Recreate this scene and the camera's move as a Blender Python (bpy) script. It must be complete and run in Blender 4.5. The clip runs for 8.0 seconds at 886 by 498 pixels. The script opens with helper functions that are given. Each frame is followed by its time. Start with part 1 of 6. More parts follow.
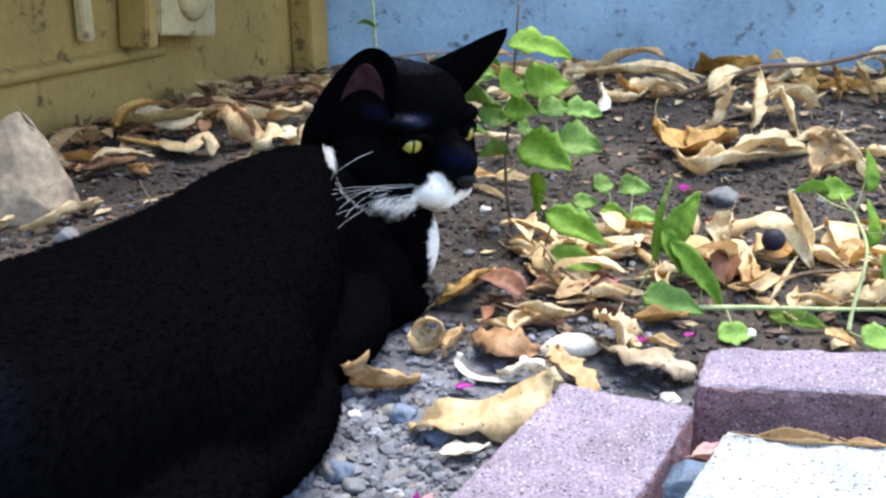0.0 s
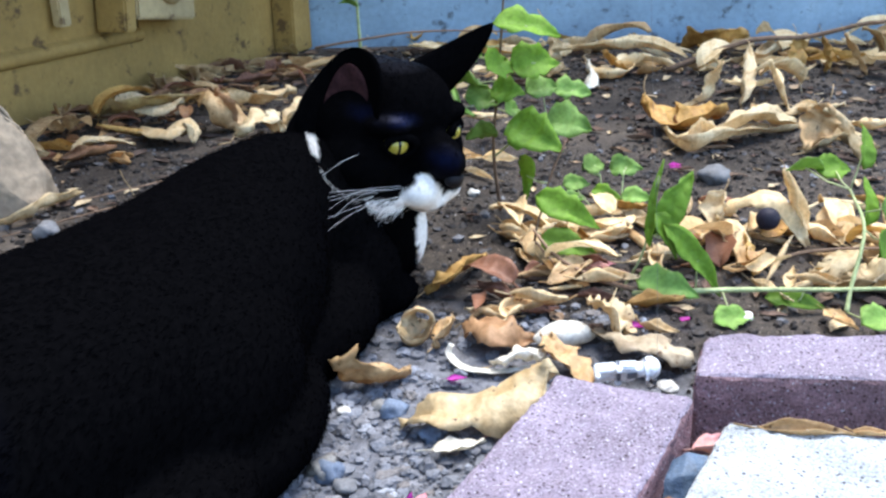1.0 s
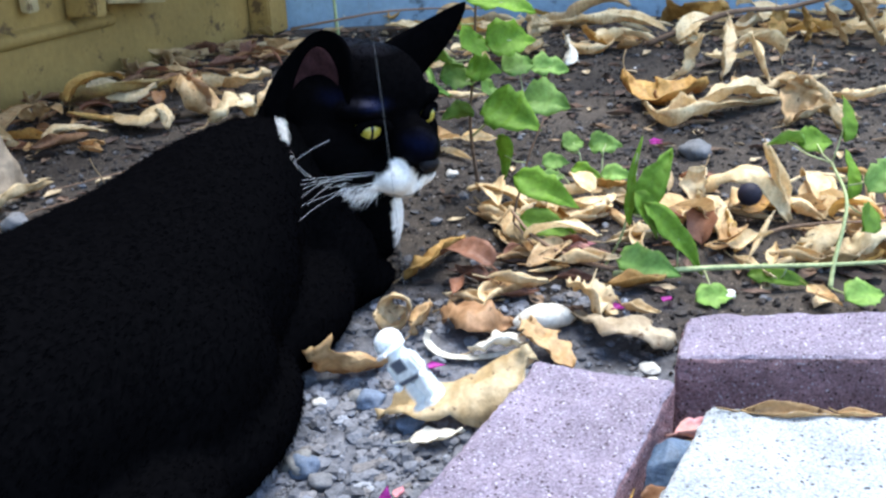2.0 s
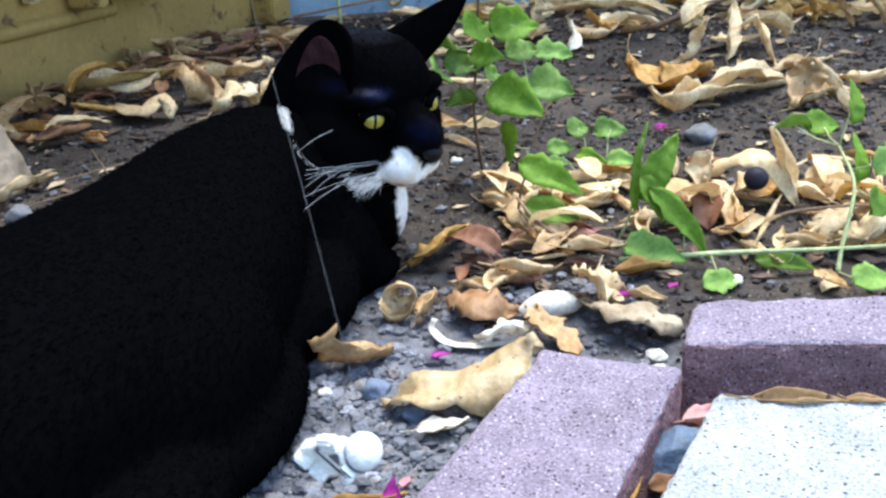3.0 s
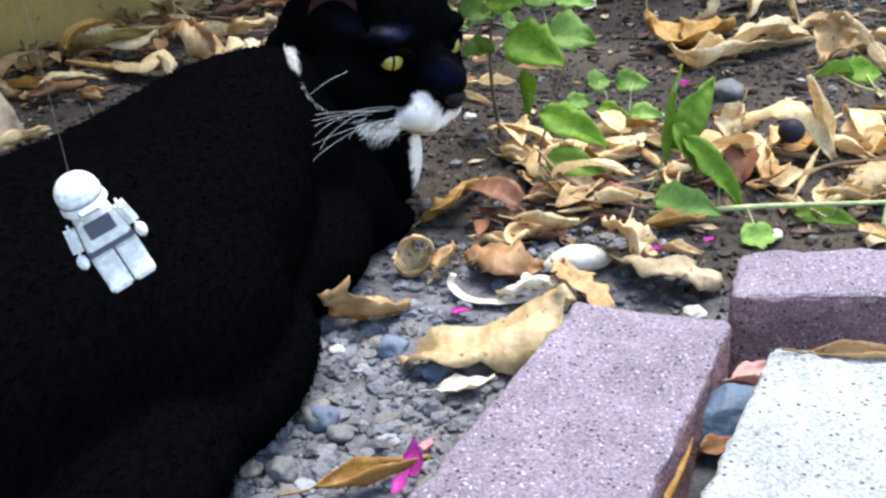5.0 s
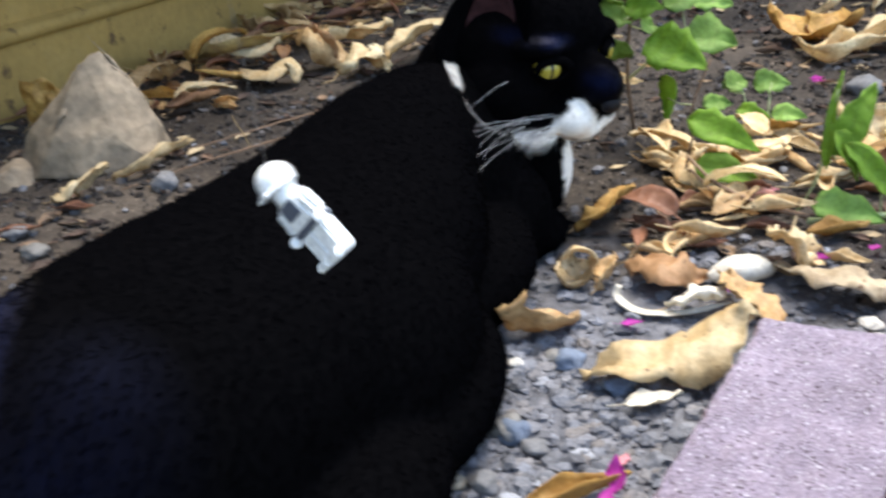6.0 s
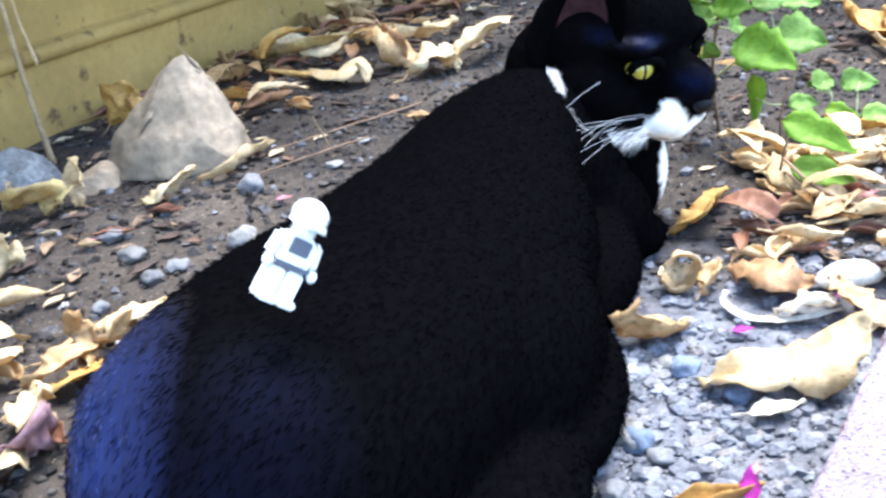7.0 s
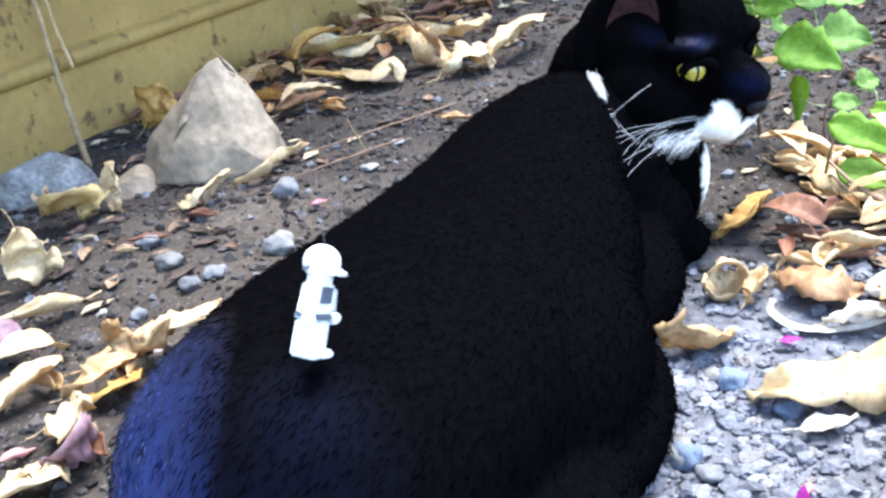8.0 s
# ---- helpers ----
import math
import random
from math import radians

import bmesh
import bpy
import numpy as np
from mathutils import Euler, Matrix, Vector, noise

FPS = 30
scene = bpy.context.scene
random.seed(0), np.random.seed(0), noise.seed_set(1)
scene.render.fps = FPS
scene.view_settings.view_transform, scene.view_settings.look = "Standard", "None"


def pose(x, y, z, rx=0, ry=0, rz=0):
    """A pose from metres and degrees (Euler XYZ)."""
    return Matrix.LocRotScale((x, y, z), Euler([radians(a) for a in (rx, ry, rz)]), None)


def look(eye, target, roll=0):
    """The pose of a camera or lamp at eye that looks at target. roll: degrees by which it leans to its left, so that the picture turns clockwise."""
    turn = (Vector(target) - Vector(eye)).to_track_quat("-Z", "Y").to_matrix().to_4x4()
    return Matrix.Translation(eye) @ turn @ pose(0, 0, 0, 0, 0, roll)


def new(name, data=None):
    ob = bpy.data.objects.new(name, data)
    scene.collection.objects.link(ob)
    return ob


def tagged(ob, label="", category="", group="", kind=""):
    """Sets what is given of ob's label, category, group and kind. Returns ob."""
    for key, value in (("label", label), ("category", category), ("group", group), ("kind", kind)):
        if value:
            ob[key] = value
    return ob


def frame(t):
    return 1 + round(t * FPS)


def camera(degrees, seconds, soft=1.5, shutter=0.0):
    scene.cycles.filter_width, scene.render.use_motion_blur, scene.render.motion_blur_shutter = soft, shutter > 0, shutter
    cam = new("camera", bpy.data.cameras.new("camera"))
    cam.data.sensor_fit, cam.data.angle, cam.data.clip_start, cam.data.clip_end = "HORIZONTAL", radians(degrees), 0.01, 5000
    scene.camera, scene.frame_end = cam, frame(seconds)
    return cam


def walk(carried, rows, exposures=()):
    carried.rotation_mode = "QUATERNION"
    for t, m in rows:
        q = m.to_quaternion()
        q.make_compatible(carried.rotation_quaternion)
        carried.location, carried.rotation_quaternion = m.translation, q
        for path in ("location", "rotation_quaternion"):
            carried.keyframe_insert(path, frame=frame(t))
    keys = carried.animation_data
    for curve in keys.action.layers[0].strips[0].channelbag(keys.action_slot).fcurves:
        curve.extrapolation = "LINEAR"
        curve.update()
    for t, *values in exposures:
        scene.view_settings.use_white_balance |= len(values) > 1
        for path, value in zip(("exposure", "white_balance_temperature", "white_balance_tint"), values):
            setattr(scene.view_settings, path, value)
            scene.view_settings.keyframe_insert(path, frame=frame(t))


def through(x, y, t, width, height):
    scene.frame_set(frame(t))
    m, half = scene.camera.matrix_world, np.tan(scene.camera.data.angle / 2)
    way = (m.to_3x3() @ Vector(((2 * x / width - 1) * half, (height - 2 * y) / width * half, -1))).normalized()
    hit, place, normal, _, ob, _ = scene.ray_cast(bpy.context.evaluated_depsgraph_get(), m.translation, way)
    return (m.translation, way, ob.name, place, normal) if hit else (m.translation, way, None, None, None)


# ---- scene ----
cam = camera(49.0, 8.0, 2.5, 0.5)
PATH = [
    (0, (0.092, 0.021, 0.347), (-0.001, 1.92, -0.273), -0.5),
    (0.5, (0.091, 0.03, 0.344), (0.008, 1.92, -0.302), -0.9),
    (1, (0.091, 0.045, 0.348), (0.021, 1.93, -0.315), -1.5),
    (1.5, (0.097, 0.057, 0.346), (0.049, 1.937, -0.337), -2.0),
    (3, (0.1, 0.068, 0.345), (0.044, 1.929, -0.384), -3.3),
    (3.5, (0.094, 0.07, 0.335), (0.04, 1.935, -0.385), -3.0),
    (4, (0.09, 0.079, 0.313), (0.034, 1.925, -0.456), -3.1),
    (5.5, (0.07, 0.119, 0.306), (0.002, 1.962, -0.468), -3.3),
    (6, (0.022, 0.101, 0.334), (-0.204, 1.927, -0.448), -5.8),
    (6.5, (-0.007, 0.097, 0.348), (-0.266, 1.922, -0.427), -6.5),
    (7, (-0.029, 0.096, 0.351), (-0.329, 1.908, -0.44), -6.8),
    (7.5, (-0.038, 0.1, 0.351), (-0.393, 1.899, -0.446), -7.5),
    (8, (-0.038, 0.108, 0.358), (-0.397, 1.908, -0.438), -7.7),
]
EXPOSURES = [(0.0, 2.2, 6500, 10), (1.5, 2.08, 6100, 8), (4.0, 2.05, 6350, 7), (5.5, 2.02, 6800, 9), (6.0, 2.0, 6900, 9), (6.5, 2.9, 6200, 9), (7.0, 2.98, 6000, 9), (8.0, 2.98, 5950, 9)]
walk(cam, [(t, look(eye, target, roll)) for t, eye, target, roll in PATH], EXPOSURES)

# The light: an open shaded yard, wide soft sky light, and a weak veiled sun from above.
world = bpy.data.worlds.new("sky")
scene.world = world
world.use_nodes = True
wn = world.node_tree
sky = wn.nodes.new("ShaderNodeTexSky")
sky.sky_type, sky.sun_disc = "NISHITA", False
sky.sun_elevation, sky.sun_rotation = radians(65), radians(40)
wn.links.new(sky.outputs["Color"], wn.nodes["Background"].inputs["Color"])
wn.nodes["Background"].inputs["Strength"].default_value = 0.15
sun = new("sun", bpy.data.lights.new("sun", "SUN"))
sun.data.energy, sun.data.angle, sun.data.color = 1.5, radians(40), (1.0, 0.97, 0.91)
sun.matrix_world = look((0.5, 1.5, 3.0), (0.0, 0.9, 0.0))


# ---- materials ----
def material(name, rough=0.7, metal=0.0, spec=0.5):
    m = bpy.data.materials.new(name)
    m.use_nodes = True
    b = m.node_tree.nodes["Principled BSDF"]
    b.inputs["Roughness"].default_value = rough
    b.inputs["Metallic"].default_value = metal
    b.inputs["Specular IOR Level"].default_value = spec
    return m, m.node_tree, b


def node(nt, kind, **values):
    n = nt.nodes.new(kind)
    for key, value in values.items():
        n.inputs[key].default_value = value
    return n


def coords(nt):
    return nt.nodes.new("ShaderNodeTexCoord").outputs["Object"]


def noise_tex(nt, scale, detail=4.0, rough=0.55):
    n = node(nt, "ShaderNodeTexNoise", Scale=scale, Detail=detail, Roughness=rough)
    nt.links.new(coords(nt), n.inputs["Vector"])
    return n.outputs["Fac"]


def ramp(nt, fac, stops):
    r = nt.nodes.new("ShaderNodeValToRGB")
    while len(r.color_ramp.elements) < len(stops):
        r.color_ramp.elements.new(0.5)
    for e, (p, c) in zip(r.color_ramp.elements, stops):
        e.position, e.color = p, (*c, 1)
    nt.links.new(fac, r.inputs["Fac"])
    return r.outputs["Color"]


def mix(nt, fac, a, b, how="MIX"):
    n = nt.nodes.new("ShaderNodeMix")
    n.data_type, n.blend_type = "RGBA", how
    for socket, value in ((n.inputs[0], fac), (n.inputs[6], a), (n.inputs[7], b)):
        if isinstance(value, (int, float)):
            socket.default_value = value
        elif isinstance(value, tuple):
            socket.default_value = (*value, 1)
        else:
            nt.links.new(value, socket)
    return n.outputs[2]


def bump(nt, b, height, strength, distance):
    n = node(nt, "ShaderNodeBump", Strength=strength, Distance=distance)
    nt.links.new(height, n.inputs["Height"])
    nt.links.new(n.outputs["Normal"], b.inputs["Normal"])


def shade(c, k):
    return tuple(min(1.0, v * k) for v in c)


def mottled(name, colour, rough=0.7, scale=60.0, fine=400.0, spread=0.35, bumps=0.3, depth=0.002, spec=0.5, vary=0.25):
    """Base colour with blotches at two scales, a bump, and a small change from object to object."""
    m, nt, b = material(name, rough, 0.0, spec)
    big = ramp(nt, noise_tex(nt, scale), [(0.3, shade(colour, 1 - spread)), (0.7, shade(colour, 1 + spread * 0.6))])
    small = ramp(nt, noise_tex(nt, fine, 3.0), [(0.35, (0.72, 0.72, 0.72)), (0.65, (1.15, 1.15, 1.15))])
    col = mix(nt, 0.7, big, small, "MULTIPLY")
    if vary:
        info = nt.nodes.new("ShaderNodeObjectInfo")
        each = ramp(nt, info.outputs["Random"], [(0.0, (1 - vary,) * 3), (1.0, (1 + vary,) * 3)])
        col = mix(nt, 1.0, col, each, "MULTIPLY")
    nt.links.new(col, b.inputs["Base Color"])
    bump(nt, b, noise_tex(nt, fine, 4.0), bumps, depth)
    return m


def leaf_material(name, colour, edge, spots=(0.12, 0.06, 0.025), through=0.25, rough=0.55):
    """A dry or green leaf: blotches, darker spots, veins, and light that comes through it."""
    m, nt, b = material(name, rough, 0.0, 0.35)
    big = ramp(nt, noise_tex(nt, 45.0), [(0.32, edge), (0.62, colour)])
    fine = ramp(nt, noise_tex(nt, 260.0, 5.0), [(0.3, (0.75, 0.73, 0.7)), (0.6, (1.08, 1.08, 1.08))])
    col = mix(nt, 0.8, big, fine, "MULTIPLY")
    speck = ramp(nt, noise_tex(nt, 120.0, 2.0), [(0.66, (0, 0, 0)), (0.74, (1, 1, 1))])
    col = mix(nt, speck, col, spots)
    info = nt.nodes.new("ShaderNodeObjectInfo")
    each = ramp(nt, info.outputs["Random"], [(0.0, (0.78, 0.76, 0.72)), (0.5, (1.0, 1.0, 1.0)), (1.0, (1.15, 1.12, 1.05))])
    col = mix(nt, 1.0, col, each, "MULTIPLY")
    nt.links.new(col, b.inputs["Base Color"])
    wave = node(nt, "ShaderNodeTexWave", Scale=28.0, Distortion=3.0, Detail=2.0)
    nt.links.new(coords(nt), wave.inputs["Vector"])
    folds = noise_tex(nt, 75.0, 3.0)
    relief = node(nt, "ShaderNodeMath")
    relief.operation = "MULTIPLY_ADD"
    relief.inputs[1].default_value = 3.5
    nt.links.new(folds, relief.inputs[0])
    nt.links.new(wave.outputs["Fac"], relief.inputs[2])
    bump(nt, b, relief.outputs[0], 0.45, 0.0012)
    lucent = node(nt, "ShaderNodeBsdfTranslucent")
    nt.links.new(col, lucent.inputs["Color"])
    blend = node(nt, "ShaderNodeMixShader", Fac=through)
    nt.links.new(b.outputs[0], blend.inputs[1])
    nt.links.new(lucent.outputs[0], blend.inputs[2])
    nt.links.new(blend.outputs[0], nt.nodes["Material Output"].inputs["Surface"])
    return m


LEAF = {
    "cream": leaf_material("leaf_cream", (0.82, 0.68, 0.43), (0.66, 0.47, 0.24)),
    "pale": leaf_material("leaf_pale", (0.74, 0.59, 0.36), (0.58, 0.40, 0.19)),
    "tan": leaf_material("leaf_tan", (0.62, 0.43, 0.22), (0.44, 0.26, 0.11)),
    "ochre": leaf_material("leaf_ochre", (0.58, 0.36, 0.11), (0.36, 0.18, 0.04)),
    "brown": leaf_material("leaf_brown", (0.36, 0.19, 0.09), (0.19, 0.09, 0.045)),
    "russet": leaf_material("leaf_russet", (0.46, 0.27, 0.14), (0.30, 0.155, 0.07)),
    "red": leaf_material("leaf_red", (0.29, 0.135, 0.08), (0.17, 0.075, 0.045)),
    "pink": leaf_material("leaf_pink", (0.62, 0.24, 0.29), (0.60, 0.38, 0.28)),
    "mauve": leaf_material("leaf_mauve", (0.32, 0.20, 0.24), (0.24, 0.13, 0.13)),
    "grey": leaf_material("leaf_grey", (0.50, 0.42, 0.30), (0.30, 0.22, 0.14)),
    "yellow": leaf_material("leaf_yellow", (0.62, 0.47, 0.19), (0.52, 0.37, 0.18)),
    "white": leaf_material("leaf_white", (0.86, 0.83, 0.74), (0.74, 0.68, 0.55), (0.5, 0.42, 0.3)),
}
GREEN = leaf_material("leaf_green", (0.20, 0.355, 0.03), (0.15, 0.29, 0.02), (0.23, 0.38, 0.05), 0.4, 0.6)
GREEN_LIGHT = leaf_material("leaf_light_green", (0.27, 0.44, 0.10), (0.19, 0.35, 0.06), (0.31, 0.46, 0.13), 0.4, 0.6)
STEM = mottled("stem_green", (0.40, 0.45, 0.20), 0.6, 80.0)
TWIG = mottled("twig_brown", (0.20, 0.12, 0.07), 0.8, 60.0)
STALK = mottled("stalk_straw", (0.44, 0.30, 0.15), 0.8, 50.0)
PETAL = {
    "magenta": leaf_material("petal_magenta", (0.62, 0.05, 0.42), (0.45, 0.04, 0.33), (0.5, 0.05, 0.4), 0.4),
    "purple": leaf_material("petal_purple", (0.36, 0.05, 0.45), (0.26, 0.04, 0.33), (0.3, 0.05, 0.4), 0.4),
    "pinkish": leaf_material("petal_pink", (0.78, 0.32, 0.42), (0.66, 0.30, 0.30), (0.6, 0.3, 0.3), 0.4),
}
STONE = {
    "blue_grey": mottled("stone_blue_grey", (0.16, 0.20, 0.27), 0.75, 90.0, 600.0),
    "grey": mottled("stone_grey", (0.15, 0.148, 0.15), 0.8, 90.0, 600.0),
    "pale_grey": mottled("stone_pale_grey", (0.20, 0.19, 0.175), 0.8, 90.0, 600.0),
    "buff": mottled("stone_buff", (0.36, 0.30, 0.22), 0.85, 90.0, 600.0),
    "slate": mottled("stone_slate", (0.12, 0.18, 0.27), 0.6, 60.0, 500.0),
    "white": mottled("stone_white", (0.66, 0.63, 0.57), 0.8, 90.0, 600.0),
}


def ground_material():
    m, nt, b = material("damp_earth", 0.9, 0.0, 0.3)
    big = ramp(nt, noise_tex(nt, 3.5, 5.0), [(0.3, (0.022, 0.019, 0.018)), (0.5, (0.052, 0.046, 0.042)), (0.72, (0.125, 0.113, 0.102))])
    fine = ramp(nt, noise_tex(nt, 90.0, 6.0, 0.7), [(0.3, (0.5, 0.48, 0.46)), (0.5, (1, 1, 1)), (0.72, (1.7, 1.66, 1.6))])
    col = mix(nt, 0.85, big, fine, "MULTIPLY")
    chips = ramp(nt, noise_tex(nt, 330.0, 2.0), [(0.67, (0, 0, 0)), (0.72, (1, 1, 1))])
    col = mix(nt, chips, col, (0.45, 0.42, 0.38))
    # browner and darker towards the yellow wall
    apart = nt.nodes.new("ShaderNodeSeparateXYZ")
    nt.links.new(coords(nt), apart.inputs[0])
    side = node(nt, "ShaderNodeMath")
    side.operation = "MULTIPLY_ADD"
    side.inputs[1].default_value = -0.7
    nt.links.new(apart.outputs["X"], side.inputs[0])
    nt.links.new(noise_tex(nt, 6.0, 5.0), side.inputs[2])
    wide = node(nt, "ShaderNodeMath")
    wide.operation = "MULTIPLY_ADD"
    wide.inputs[1].default_value = 3.0
    nt.links.new(noise_tex(nt, 0.9, 5.0), wide.inputs[0])
    nt.links.new(side.outputs[0], wide.inputs[2])
    browning = ramp(nt, wide.outputs[0], [(0.35, (1, 1, 1)), (1.0, (0.88, 0.78, 0.67))])
    col = mix(nt, 1.0, col, browning, "MULTIPLY")
    # trodden grey grit where the gravel lies, with a ragged border
    off = node(nt, "ShaderNodeVectorMath")
    off.operation = "SUBTRACT"
    off.inputs[1].default_value = (0.06, 0.60, 0.0)
    nt.links.new(coords(nt), off.inputs[0])
    far = node(nt, "ShaderNodeVectorMath")
    far.operation = "LENGTH"
    nt.links.new(off.outputs[0], far.inputs[0])
    rag = node(nt, "ShaderNodeMath")
    rag.operation = "MULTIPLY_ADD"
    rag.inputs[1].default_value = 0.25
    nt.links.new(noise_tex(nt, 14.0, 5.0), rag.inputs[0])
    nt.links.new(far.outputs["Value"], rag.inputs[2])
    zone = ramp(nt, rag.outputs[0], [(0.28, (1, 1, 1)), (0.42, (0, 0, 0))])
    dust = mix(nt, 0.9, ramp(nt, noise_tex(nt, 40.0, 5.0), [(0.3, (0.11, 0.11, 0.122)), (0.7, (0.21, 0.213, 0.235))]), fine, "MULTIPLY")
    col = mix(nt, zone, col, dust)
    nt.links.new(col, b.inputs["Base Color"])
    bump(nt, b, noise_tex(nt, 160.0, 8.0, 0.7), 0.8, 0.006)
    return m


def gravel_material():
    """Stones that differ one from another, islands of one mesh."""
    m, nt, b = material("gravel_stones", 0.85, 0.0, 0.35)
    geo = nt.nodes.new("ShaderNodeNewGeometry")
    each = ramp(nt, geo.outputs["Random Per Island"], [(0.0, (0.08, 0.08, 0.088)), (0.3, (0.135, 0.137, 0.15)), (0.6, (0.175, 0.182, 0.205)), (0.78, (0.17, 0.152, 0.14)), (0.95, (0.22, 0.23, 0.26)), (1.0, (0.32, 0.33, 0.35))])
    fine = ramp(nt, noise_tex(nt, 420.0, 4.0), [(0.3, (0.65, 0.65, 0.65)), (0.7, (1.25, 1.25, 1.25))])
    nt.links.new(mix(nt, 1.0, each, fine, "MULTIPLY"), b.inputs["Base Color"])
    bump(nt, b, noise_tex(nt, 700.0, 3.0), 0.5, 0.001)
    return m


def litter_material():
    m, nt, b = material("leaf_litter", 0.8, 0.0, 0.3)
    geo = nt.nodes.new("ShaderNodeNewGeometry")
    each = ramp(nt, geo.outputs["Random Per Island"], [(0.0, (0.06, 0.042, 0.032)), (0.35, (0.11, 0.068, 0.05)), (0.6, (0.18, 0.112, 0.074)), (0.8, (0.30, 0.20, 0.12)), (1.0, (0.58, 0.46, 0.28))])
    fine = ramp(nt, noise_tex(nt, 300.0, 4.0), [(0.3, (0.7, 0.7, 0.7)), (0.7, (1.2, 1.2, 1.2))])
    nt.links.new(mix(nt, 1.0, each, fine, "MULTIPLY"), b.inputs["Base Color"])
    return m


def brick_material(name, colour, flecks, dark):
    m, nt, b = material(name, 0.88, 0.0, 0.3)
    big = ramp(nt, noise_tex(nt, 30.0, 4.0), [(0.3, shade(colour, 0.78)), (0.7, shade(colour, 1.15))])
    grain = ramp(nt, noise_tex(nt, 520.0, 3.0, 0.7), [(0.32, (0.45, 0.43, 0.44)), (0.52, (1, 1, 1)), (0.72, (1.45, 1.42, 1.45))])
    col = mix(nt, 0.9, big, grain, "MULTIPLY")
    pale = ramp(nt, noise_tex(nt, 480.0, 1.5), [(0.645, (0, 0, 0)), (0.69, (1, 1, 1))])
    col = mix(nt, pale, col, flecks)
    vor = node(nt, "ShaderNodeTexVoronoi", Scale=230.0)
    nt.links.new(coords(nt), vor.inputs["Vector"])
    pits = ramp(nt, vor.outputs["Distance"], [(0.16, (1, 1, 1)), (0.28, (0, 0, 0))])
    pick = ramp(nt, noise_tex(nt, 120.0, 2.0), [(0.42, (0, 0, 0)), (0.48, (1, 1, 1))])
    col = mix(nt, mix(nt, 1.0, pits, pick, "MULTIPLY"), col, dark)
    nt.links.new(col, b.inputs["Base Color"])
    bump(nt, b, noise_tex(nt, 420.0, 6.0, 0.75), 1.0, 0.0035)
    return m


def wall_material(name, colour, stain, drift, rough=0.75):
    m, nt, b = material(name, rough, 0.0, 0.35)
    big = ramp(nt, noise_tex(nt, 4.0, 5.0), [(0.3, shade(colour, 0.72)), (0.6, colour), (0.8, drift)])
    col = mix(nt, 0.6, big, ramp(nt, noise_tex(nt, 70.0, 5.0), [(0.3, (0.8, 0.8, 0.8)), (0.7, (1.12, 1.12, 1.12))]), "MULTIPLY")
    spots = ramp(nt, noise_tex(nt, 26.0, 4.0, 0.65), [(0.58, (0, 0, 0)), (0.68, (1, 1, 1))])
    col = mix(nt, mix(nt, 0.12, spots, (0, 0, 0)), col, stain)
    nt.links.new(col, b.inputs["Base Color"])
    bump(nt, b, noise_tex(nt, 45.0, 6.0), 0.35, 0.004)
    return m


def grit_material():
    """Crumbs of earth and small stones, each with its own shade."""
    m, nt, b = material("grit_crumbs", 0.9, 0.0, 0.25)
    geo = nt.nodes.new("ShaderNodeNewGeometry")
    each = ramp(nt, geo.outputs["Random Per Island"], [(0.0, (0.018, 0.015, 0.013)), (0.5, (0.045, 0.037, 0.032)), (0.80, (0.075, 0.064, 0.056)), (0.95, (0.11, 0.105, 0.105)), (0.99, (0.20, 0.20, 0.21)), (1.0, (0.62, 0.58, 0.52))])
    fine = ramp(nt, noise_tex(nt, 420.0, 4.0), [(0.3, (0.6, 0.6, 0.6)), (0.7, (1.3, 1.3, 1.3))])
    nt.links.new(mix(nt, 1.0, each, fine, "MULTIPLY"), b.inputs["Base Color"])
    return m


GRIT = grit_material()
EARTH = ground_material()
GRAVEL = gravel_material()
LITTER = litter_material()
BRICK = brick_material("brick_lilac_top", (0.39, 0.32, 0.39), (0.84, 0.79, 0.84), (0.08, 0.055, 0.065))
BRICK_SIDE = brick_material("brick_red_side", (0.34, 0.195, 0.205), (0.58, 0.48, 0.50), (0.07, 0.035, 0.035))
PAVER = brick_material("paver_white", (0.63, 0.66, 0.66), (0.74, 0.76, 0.76), (0.07, 0.07, 0.08))
YELLOW = wall_material("yellow_paint", (0.36, 0.225, 0.062), (0.09, 0.050, 0.02), (0.44, 0.29, 0.10))
BLUE = wall_material("blue_paint", (0.31, 0.43, 0.53), (0.09, 0.11, 0.12), (0.40, 0.51, 0.58))
CREAM_PAINT = wall_material("cream_paint", (0.52, 0.39, 0.19), (0.18, 0.11, 0.05), (0.58, 0.45, 0.25))
ROCK = mottled("rock_tan", (0.31, 0.235, 0.155), 0.8, 11.0, 90.0, 0.42, 0.2, 0.003)
ROCK_GREY = mottled("rock_grey", (0.20, 0.195, 0.18), 0.6, 40.0, 160.0, 0.5, 0.8, 0.006)
BERRY = mottled("berry_black", (0.016, 0.014, 0.024), 0.6, 80.0, 400.0, 0.3, 0.2, 0.001, 0.2)
THREAD_WHITE = mottled("thread", (0.16, 0.155, 0.15), 0.7, 80.0)
CORAL_RED = mottled("coral_red", (0.75, 0.06, 0.06), 0.35, 40.0, 300.0, 0.1, 0.05)


